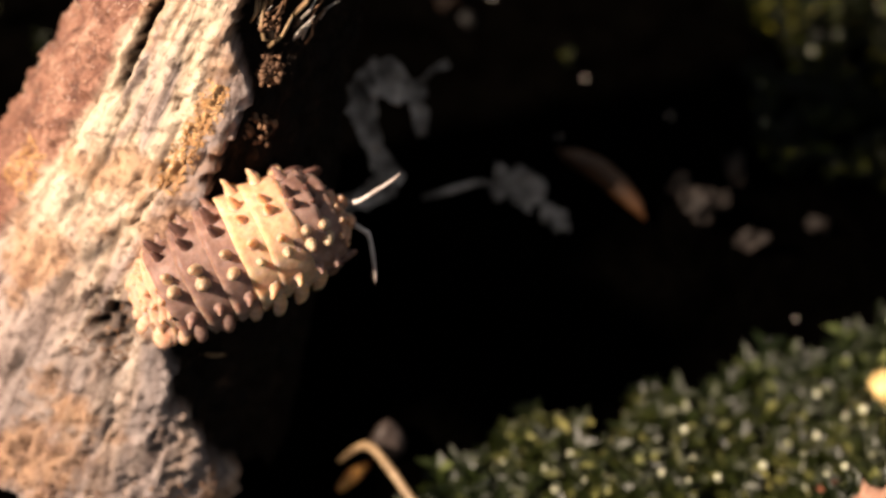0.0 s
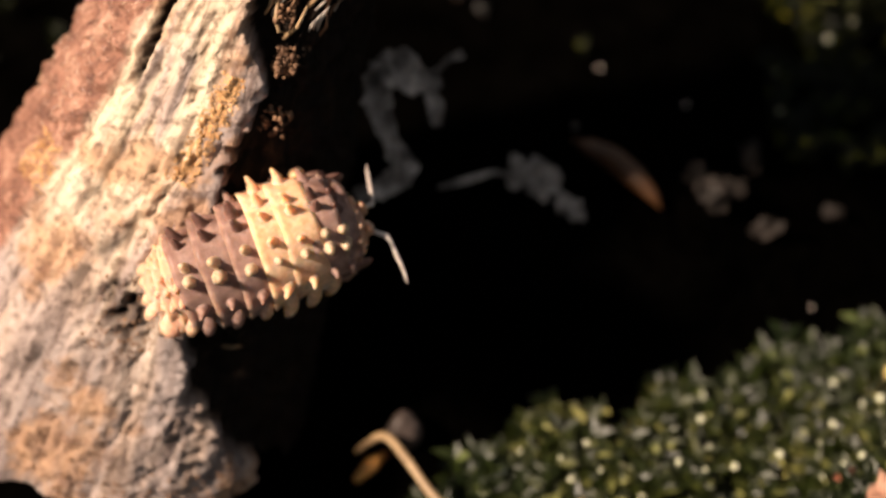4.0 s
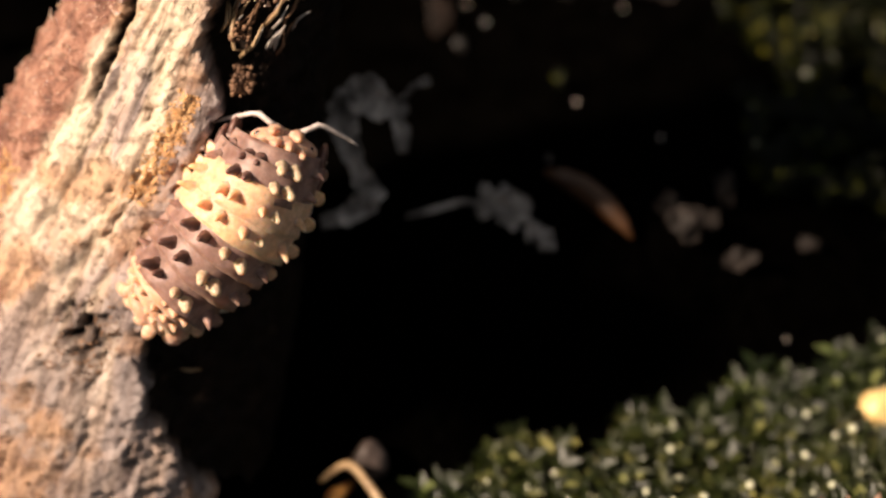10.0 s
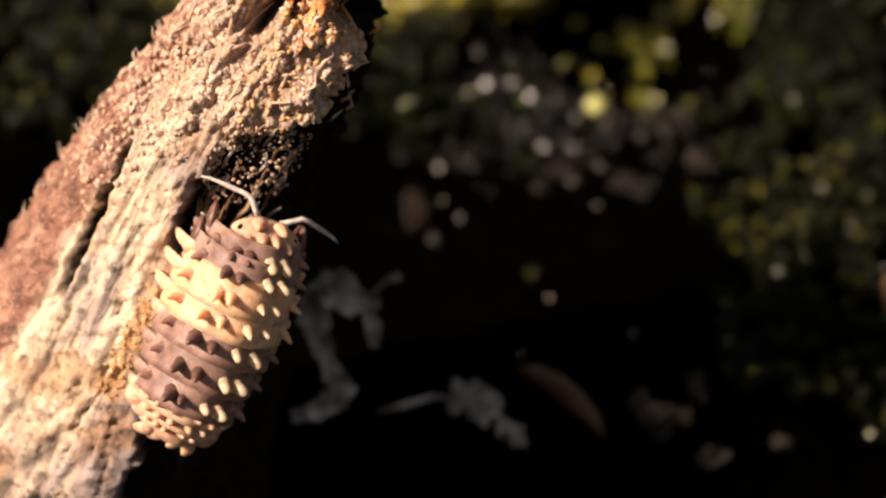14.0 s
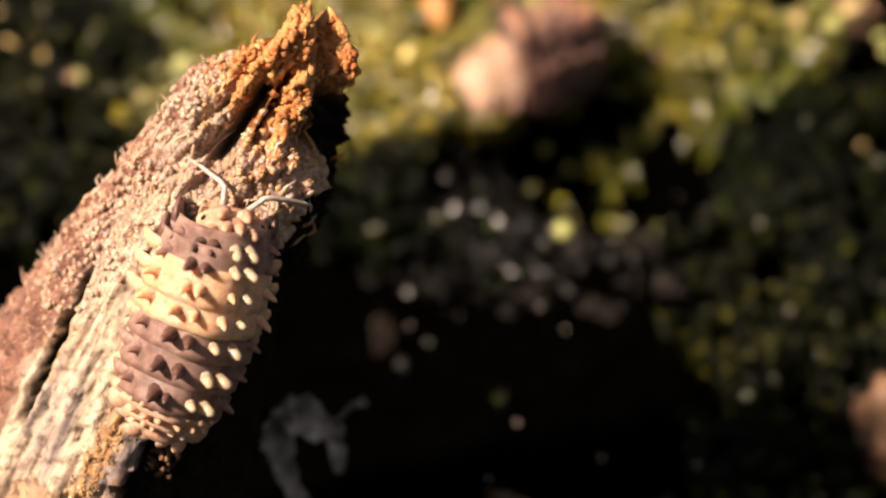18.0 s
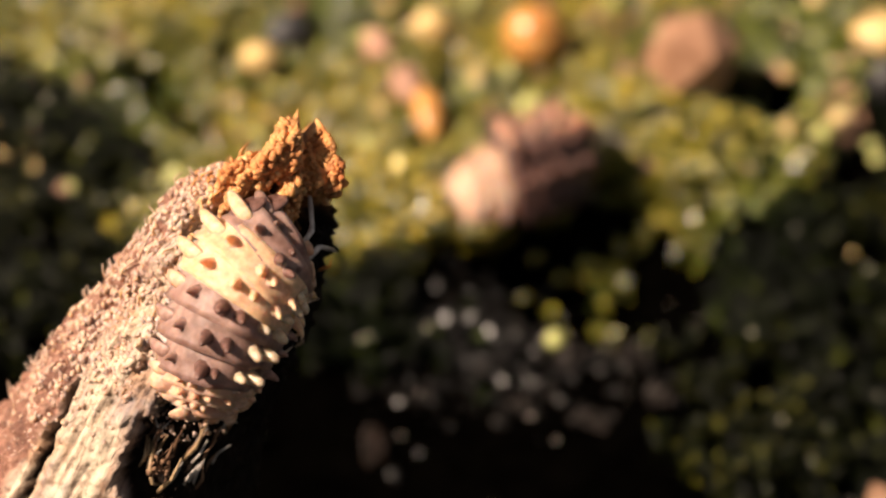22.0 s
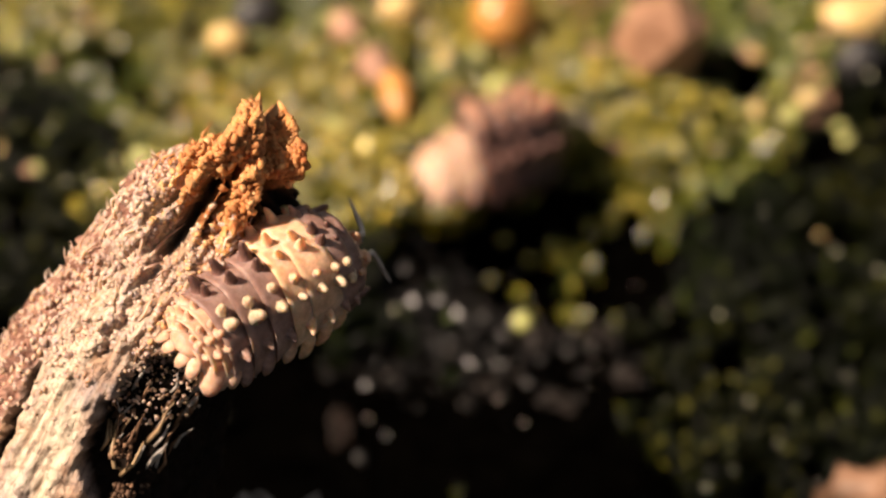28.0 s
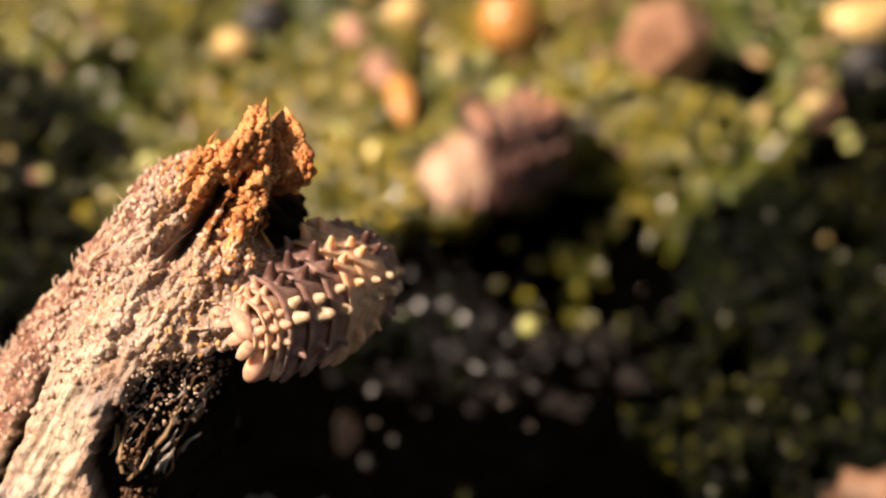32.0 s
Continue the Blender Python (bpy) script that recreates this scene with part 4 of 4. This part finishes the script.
    litter("seed", lump((1.5, 1.4, 1.3), 25, 2, 0.15), HUSK, 21.0, 64.5, "round yellow seed hull on moss", "seed", 2.0, group="seeds")
    litter("leaf_piece", crumpled(3.2, 2.2, 41, 0.5), OLIVE, 19.7, 63.4, "yellowing olive leaf piece on moss", "leaf piece", 2.4, (20, 0, 10))
    # seeds on the moss behind
    litter("seed", lump((1.25, 2.6, 1.3), 26, 3, 0.15), SEED, -2.2, 125.6, "amber elongated seed on moss", "seed", 2.4, (18, 0, 12), "seeds")
    litter("seed", lump((1.5, 2.2, 1.3), 27, 3, 0.2), PINK, -3.9, 131.6, "pinkish-tan seed on moss", "seed", 2.2, (10, 0, 20), "seeds")
    litter("seed", lump((1.2, 2.0, 1.2), 28, 3, 0.2), PINK, -6.6, 137.2, "pinkish-brown seed on moss", "seed", 2.2, (10, 0, 25), "seeds")
    litter("seed", lump((2.7, 2.5, 2.6), 29, 3, 0.15), SEED, 6.6, 139.2, "round amber-yellow seed on moss", "seed", 1.8, group="seeds")
    litter("seed", lump((1.7, 1.4, 1.6), 30, 2, 0.2), HUSK, -2.2, 140.8, "pale cream seed hull on moss", "seed", 2.2, group="seeds")
    litter("seed", lump((1.7, 1.5, 1.4), 31, 2, 0.2), HUSK, -16.2, 134.8, "pale yellow seed hull on moss", "seed", 2.0, group="seeds")
    litter("seed", lump((1.3, 1.0, 1.1), 32, 2, 0.2), LIME, 6.0, 126.6, "lime-yellow seed on moss", "seed", 3.2, group="seeds")
    litter("seed", lump((0.75, 0.75, 0.75), 33, 2, 0.1), LIME, 7.2, 105.2, "lime-yellow round seed among grey scraps", "seed", 1.3, group="seeds")
    litter("pebble", lump((2.2, 1.8, 2.0), 34, 2, 0.3), DARK_STONE, -14.2, 139.2, "dark grey pebble in the moss", "pebble", 1.0)
    litter("pebble", lump((2.0, 1.8, 2.2), 35, 2, 0.3), DARK_STONE, 35.4, 133.0, "dark grey pebble in the moss", "pebble", 1.0)
    litter("nut", lump((4.2, 3.8, 4.2), 36, 1, 0.22, 0.9), NUT, 19.0, 133.6, "large faceted brown nutshell on the moss", "nut", 1.0, (0, 12, 0), smooth=False)
    litter("bark_chip", lump((3.4, 2.2, 1.8), 37, 3, 0.3, 1.2), HUSK, 36.6, 138.0, "pale tan bark chip on moss", "bark chip", 2.4, (0, 0, 10), "bark chips")
    # tan and yellow leaf bits strewn over the moss behind
    rnd = random.Random(18)
    for material, label, count in ((HUSK, "pale yellow dry leaf bits on the moss", 130), (PINK, "pinkish-tan leaf bits on the moss", 110), (LIME, "lime-green leaf tips on the moss", 110)):
        bits = []
        for _ in range(count):
            x, y = rnd.uniform(-38, 44), rnd.uniform(114, 172)
            if rnd.random() < 0.45:
                x, y = rnd.uniform(-6, 46), rnd.uniform(126, 170)
            if bowl(x, y, 11.8, 113.6, 8.5, 7.4) > 0.2:
                continue
            k = rnd.randint(0, 40)
            bits.append(moved(lump((1, rnd.uniform(0.5, 1.6), 0.35), k, 1, 0.4), spin(x, y, ground_z(x, y) + rnd.uniform(2.0, 3.4), rnd.uniform(-40, 40), rnd.uniform(-40, 40), rnd.uniform(0, 360), rnd.uniform(0.25, 0.95))))
        stuff("leaf_litter", bits, material, label, "leaf litter")
    # grey-brown crumbs of soil and leaf between the moss cushions
    rnd = random.Random(23)
    bits = []
    while len(bits) < 330:
        x, y = rnd.uniform(-12, 16), rnd.uniform(92, 116)
        if rnd.random() > math.exp(-((x - 4) / 8) ** 2 - ((y - 106) / 5) ** 2) or bowl(x, y, 11.8, 113.6, 8.5, 7.4) > 0.3:
            continue
        bits.append(moved(lump((1, rnd.uniform(0.6, 1.6), rnd.uniform(0.4, 0.9)), rnd.randint(0, 60), 1, 0.5), spin(x, y, ground_z(x, y) + rnd.uniform(0.0, 0.9), rnd.uniform(-50, 50), rnd.uniform(-50, 50), rnd.uniform(0, 360), rnd.uniform(0.15, 0.65))))
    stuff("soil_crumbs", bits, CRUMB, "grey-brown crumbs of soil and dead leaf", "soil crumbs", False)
    # pale specks over the hollow, added to stand for glints on wet grains
    rnd = random.Random(8)
    ball = lump((1, 1, 0.8), 3, 1, 0.25, 1.4)
    specks = []
    for _ in range(120):
        x, y = rnd.uniform(-6, 30), rnd.uniform(64, 118)
        if y < 96 and rnd.random() < 0.95:
            continue
        specks.append(moved(ball, spin(x, y, ground_z(x, y) + rnd.uniform(0.1, 1.6), rnd.uniform(0, 90), 0, rnd.uniform(0, 360), rnd.uniform(0.04, 0.2))))
    stuff("pale_specks", specks, SPECK, "pale specks strewn over dark soil to stand for glints", "grit")


litter_all()


# ---- moss ----
def build_moss():
    rnd = random.Random(5)
    beads = []
    fields = {0: ([], []), 1: ([], []), 2: ([], [])}

    def shoot(verts, faces, x, y, z, tall, wide, turns, per):
        lean = Vector((rnd.uniform(-0.35, 0.35), rnd.uniform(-0.35, 0.35), 1)).normalized()
        foot = Vector((x, y, z - 0.3))
        n = len(verts)
        side = lean.orthogonal().normalized() * 0.1
        other = lean.cross(side)
        tip = foot + lean * tall
        verts.extend((foot + side, foot + other, foot - side - other, tip))
        faces.extend(((n, n + 1, n + 3), (n + 1, n + 2, n + 3), (n + 2, n, n + 3)))
        for i in range(turns):
            h = 0.35 + 0.65 * (i + rnd.random() * 0.6) / turns
            a0 = rnd.random() * 6.28
            for k in range(per):
                a = a0 + 6.28 * k / per + rnd.uniform(-0.3, 0.3)
                d = Vector((math.cos(a), math.sin(a), rnd.uniform(0.25, 0.95))).normalized()
                s = Vector((-math.sin(a), math.cos(a), 0))
                base = foot + lean * (tall * h)
                l, w = wide * rnd.uniform(0.7, 1.25) * (1.15 - 0.4 * h), 0.17 * wide * rnd.uniform(0.8, 1.5)
                end = base + d * l + Vector((0, 0, -0.12 * l))
                mid = base + d * l * 0.45 + Vector((0, 0, 0.06))
                n = len(verts)
                verts.extend((base, mid + s * w, end, mid - s * w))
                faces.extend(((n, n + 1, n + 2), (n, n + 2, n + 3)))
        return tip

    for n in range(126000):
        y = rnd.uniform(34, 182) if n < 85000 else rnd.uniform(104, 165) if n < 108000 else rnd.uniform(36, 68)
        x = rnd.uniform(-1, 1) * (26 + 0.19 * y)
        c = moss_cover(x, y)
        clump = noise.noise(Vector((x, y, 11)) / 2.6)
        c *= ramp01(clump + 0.5 * noise.noise(Vector((x, y, 5)) / 7), -0.35, 0.05)
        if rnd.random() > c:
            continue
        if rnd.random() < (0.3 if y > 120 else 0.3 if y < 75 else 0):
            continue
        z = ground_z(x, y)
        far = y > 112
        # outside this bound the moss takes the copy darkened for shade
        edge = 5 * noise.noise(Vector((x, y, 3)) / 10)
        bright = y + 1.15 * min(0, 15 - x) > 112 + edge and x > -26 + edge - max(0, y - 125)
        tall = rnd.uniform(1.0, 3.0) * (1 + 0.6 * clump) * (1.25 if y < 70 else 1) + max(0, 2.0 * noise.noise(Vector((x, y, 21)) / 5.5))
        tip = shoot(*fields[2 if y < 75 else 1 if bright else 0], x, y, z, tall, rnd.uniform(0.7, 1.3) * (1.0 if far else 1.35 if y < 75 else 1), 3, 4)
        # some tips get an added bead in place of a glint
        if rnd.random() < (0.085 if bright else 0.02 if y > 80 else 0.05):
            beads.append(tip)
    for name, kind, material, label in (("moss", 1, MOSS, "bright yellow-green cushion moss with fine shoots"), ("moss", 0, SHADED_MOSS, "green moss with upright shoots, darkened to stand for shade"),
                                        ("moss", 2, FRONT_MOSS, "soft olive-green moss beside the foot of the stick, dimmed for shadow")):
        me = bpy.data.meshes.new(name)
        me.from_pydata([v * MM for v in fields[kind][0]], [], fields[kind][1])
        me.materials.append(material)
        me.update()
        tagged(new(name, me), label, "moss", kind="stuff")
    ball = lump((1, 1, 1), 1, 1, 0.05)
    pieces = [moved(ball, spin(p.x, p.y, p.z, 0, 0, 0, rnd.uniform(0.1, 0.27))) for p in beads]
    stuff("water_beads", pieces, BEAD, "pale glossy beads added on moss tips to stand for glints", "water beads")


build_moss()


# ---- what moves ----
# seconds; way along the stick and angle round it of tail, middle and head; their heights over the skin; the body's roll to its left
CLIMB = (
    (0, -0.09, -4.93, 4.99, 21.96, 8.11, 45.6, 1.28, 1.59, 2.9, 0.95),
    (0.5, 0, -5.74, 4.87, 22.07, 7.84, 45.77, 1.29, 1.55, 2.95, 0.96),
    (1, 0.06, -6.17, 4.76, 22.3, 7.61, 46.47, 1.31, 1.55, 2.96, 0.96),
    (1.5, 0.06, -6.2, 4.73, 22.39, 7.53, 46.63, 1.33, 1.51, 2.95, 0.96),
    (2, 0.1, -6.35, 4.67, 22.6, 7.45, 46.95, 1.34, 1.48, 2.96, 0.97),
    (2.5, 0.12, -6.51, 4.59, 23.08, 7.2, 47.84, 1.37, 1.45, 2.99, 0.97),
    (3, 0.12, -6.76, 4.51, 23.18, 7.09, 47.82, 1.38, 1.43, 3.01, 0.97),
    (3.5, 0.17, -6.92, 4.51, 23.21, 7.16, 47.65, 1.35, 1.46, 3.04, 0.97),
    (5.5, 0.23, -6.16, 4.73, 23.79, 7.78, 47.19, 1.32, 1.57, 2.92, 0.92),
    (6, -0.01, -6.53, 4.83, 21.8, 8.56, 42.79, 1.3, 1.74, 2.58, 0.92),
    (6.5, -0.17, -6.11, 5.08, 20.46, 9.26, 38.35, 1.32, 1.89, 2.18, 0.93),
    (7, -0.11, -6.23, 5.2, 20.17, 9.45, 37.36, 1.34, 1.93, 2.14, 0.91),
    (7.5, -0.03, -5.69, 5.43, 20.02, 9.8, 35.74, 1.36, 1.96, 2.08, 0.9),
    (8, 0.07, -4.79, 5.76, 19.89, 10.29, 33.68, 1.37, 2.01, 1.92, 0.9),
    (8.5, -0.09, -2.98, 5.78, 21.29, 10.49, 33.78, 1.39, 1.99, 1.94, 0.85),
    (9, -0.03, -1.67, 5.95, 22.26, 10.82, 33.74, 1.42, 1.91, 1.99, 0.71),
    (9.5, 0.23, 0.02, 6.53, 22.39, 11.45, 31.33, 1.48, 1.89, 1.75, 0.64),
    (10, 0.53, 1.44, 7.14, 22.03, 12.1, 28.11, 1.51, 1.86, 1.56, 0.53),
    (10.5, 0.95, 2.99, 8.02, 19.28, 13.06, 23.77, 1.5, 1.74, 1.58, 0.28),
    (11, 1.41, 3.97, 8.76, 17.54, 13.89, 19.11, 1.52, 1.67, 1.62, 0.15),
    (11.5, 2.21, 6.45, 9.7, 17.08, 14.81, 17.91, 1.52, 1.66, 1.63, 0.12),
    (12, 3.07, 9.12, 10.59, 18.49, 15.65, 18.86, 1.53, 1.62, 1.67, 0.13),
    (12.5, 3.69, 10.59, 11.21, 18.68, 16.23, 19, 1.55, 1.58, 1.73, 0.13),
    (13, 4.17, 12.61, 11.72, 19.27, 16.71, 20, 1.57, 1.56, 1.78, 0.12),
    (13.5, 4.51, 14.05, 12.05, 21.17, 17.03, 23.44, 1.62, 1.57, 1.86, 0.16),
    (15.5, 5.46, 13.99, 13.08, 18.58, 18.13, 17.75, 1.58, 1.53, 1.81, 0.08),
    (16, 6.43, 14.14, 14.01, 17.77, 19.07, 16.17, 1.54, 1.52, 1.84, 0.04),
    (16.5, 7.3, 13.47, 14.87, 17.53, 19.94, 14.49, 1.5, 1.53, 1.9, 0.07),
    (17, 8.42, 13.89, 16.01, 15.82, 21.07, 12.49, 1.43, 1.52, 1.98, 0.04),
    (17.5, 9.69, 13.25, 17.28, 14.13, 22.29, 10.18, 1.38, 1.53, 1.95, 0),
    (18, 10.99, 11.18, 18.49, 12.16, 23.44, 7.86, 1.36, 1.54, 1.91, 0),
    (18.5, 12.25, 12.17, 19.6, 12, 24.34, 8.82, 1.34, 1.53, 1.89, -0.05),
    (19, 13.47, 11.9, 20.69, 12.22, 25.19, 13.75, 1.32, 1.5, 1.66, -0.12),
    (19.5, 14.75, 16.25, 21.8, 13.44, 25.82, 20, 1.33, 1.5, 1.57, -0.11),
    (20, 15.7, 19.74, 22.72, 16.8, 26.19, 30, 1.35, 1.47, 1.53, -0.09),
    (20.5, 16.6, 18.95, 23.58, 18.15, 26.53, 37, 1.39, 1.4, 1.58, -0.08),
    (21, 17.29, 18.02, 24.22, 19.76, 26.72, 41, 1.39, 1.39, 1.67, -0.07),
    (21.5, 17.85, 20.88, 24.84, 18.24, 27.19, 41, 1.3, 1.45, 1.59, -0.05),
    (22, 17.91, 20.16, 24.88, 19.22, 27.24, 44, 1.27, 1.5, 1.76, -0.01),
    (22.5, 18.37, 18.01, 25.39, 21.54, 27.95, 52.4, 1.31, 1.53, 2.21, 0.06),
    (23, 19.02, 14.05, 25.8, 29.4, 28.55, 60.8, 1.4, 1.55, 2.84, 0.26),
    (23.5, 19.56, 12.61, 25.49, 40.59, 29.31, 60.07, 1.63, 1.69, 3.71, 0.97),
    (24, 20.25, 14.07, 25.27, 49.54, 28.74, 72.11, 1.75, 1.73, 4.37, 1.06),
    (24.5, 20.84, 15.03, 25.11, 54.36, 28.37, 78.09, 1.79, 1.71, 4.5, 1.09),
    (25, 20.93, 14.36, 25, 55.19, 28.15, 80.34, 1.79, 1.64, 4.44, 1.07),
    (25.5, 21, 14.16, 25.01, 55.53, 28.15, 81.25, 1.78, 1.6, 4.36, 1.08),
    (27.5, 20.95, 13.93, 24.94, 55.74, 28.13, 81.77, 1.77, 1.61, 4.31, 1.09),
    (28, 21, 13.44, 24.82, 56.45, 27.82, 83.15, 1.77, 1.55, 4.45, 1.07),
    (28.5, 21.4, 14.42, 24.81, 60.65, 27.43, 87.11, 1.82, 1.57, 4.66, 1.04),
    (29, 21.88, 16.38, 24.67, 66.02, 27.08, 91.55, 1.87, 1.82, 4.95, 1.04),
    (29.5, 21.8, 17.02, 24.82, 65.88, 27.3, 92.99, 1.83, 1.95, 4.95, 1.04),
    (30, 21.92, 18.98, 24.78, 68.18, 27.29, 94.38, 1.85, 2.05, 5.12, 1.11),
    (30.5, 22.2, 21.98, 24.73, 72.43, 27.03, 97.28, 1.89, 2.17, 5.43, 1.12),
    (31, 22.65, 25.75, 24.77, 77.5, 26.88, 101.2, 1.94, 2.37, 5.71, 1.09),
    (31.5, 22.69, 27.91, 24.71, 79.76, 26.82, 103.31, 1.94, 2.47, 5.83, 1.09),
    (32, 22.88, 29.13, 24.72, 81.29, 26.74, 104.42, 1.95, 2.54, 5.9, 1.07),
)


def climb_pose(row, u):
    t, s0, a0, s1, a1, s2, a2, h0, h1, h2, roll = row
    pts = [on_stick(s0, a0, h0), on_stick(s1, a1, h1), on_stick(s2, a2, h2)]
    way = (pts[2] - pts[0]).normalized()
    ups = [FRONT * math.cos(radians(a)) + RIGHT * math.sin(radians(a)) for a in (a0, a1, a2)]
    ups = [u * math.cos(roll) + u.cross(way) * math.sin(roll) for u in ups]
    return in_metres(spine(*pts, ups, u) @ droop(u))


# seconds; swing outwards and lift of the two antennae, in degrees
FEEL = ((0, 50, -10, -40, 35), (0.5, 5, 30, -50, -35), (1.0, 15, 30, -50, -45), (1.5, 20, 25, -15, -45), (2.0, 45, 15, -45, -5), (2.5, 60, 10, -60, -30),
        (3.0, 50, 20, -60, -30), (3.5, 40, 20, -25, -60), (5.5, 15, -25, 25, -60), (6.0, -50, -35, 60, -50), (7.0, -40, -35, 60, -40), (8.0, -20, -35, 60, -35), (9.0, -10, -40, 65, -30),
        (9.5, 10, -40, 65, -30), (10.0, 45, -30, 65, -25), (11.0, 35, -45, 50, -30), (12.0, 5, -60, 25, 5), (13.0, 60, 0, 35, -5), (15.5, 25, -55, 10, -50),
        (16.0, 10, -55, 0, -55), (17.0, 40, -15, -5, -55), (18.0, 40, -20, -5, -55), (18.5, 45, 5, -10, -55), (19.0, 5, -45, -10, -55), (20.0, -15, -10, -10, -50), (21.0, -35, 30, -10, -50), (22.0, -20, -40, -10, -60), (23.0, -10, -60, -10, -60), (24.0, -10, -60, -10, -60), (28.0, -10, -60, -10, -60), (32.0, -10, -60, -10, -60))


def motions():
    walk(climber, [(row[0], climb_pose(row, 0.5)) for row in CLIMB])
    for ob, at in climber_pieces:
        walk(ob, [(row[0], climb_pose(row, 0.5).inverted() @ climb_pose(row, at)) for row in CLIMB])
    for ob, side in climber_feelers:
        rows = []
        for t, out, lift, out2, lift2 in FEEL:
            swing, rise = (out, lift) if side > 0 else (out2, lift2)
            rows.append((t, at_mm(0.55 * side, 0.75, 0.05, rise, 0, -swing * side)))
        walk(ob, rows)


motions()
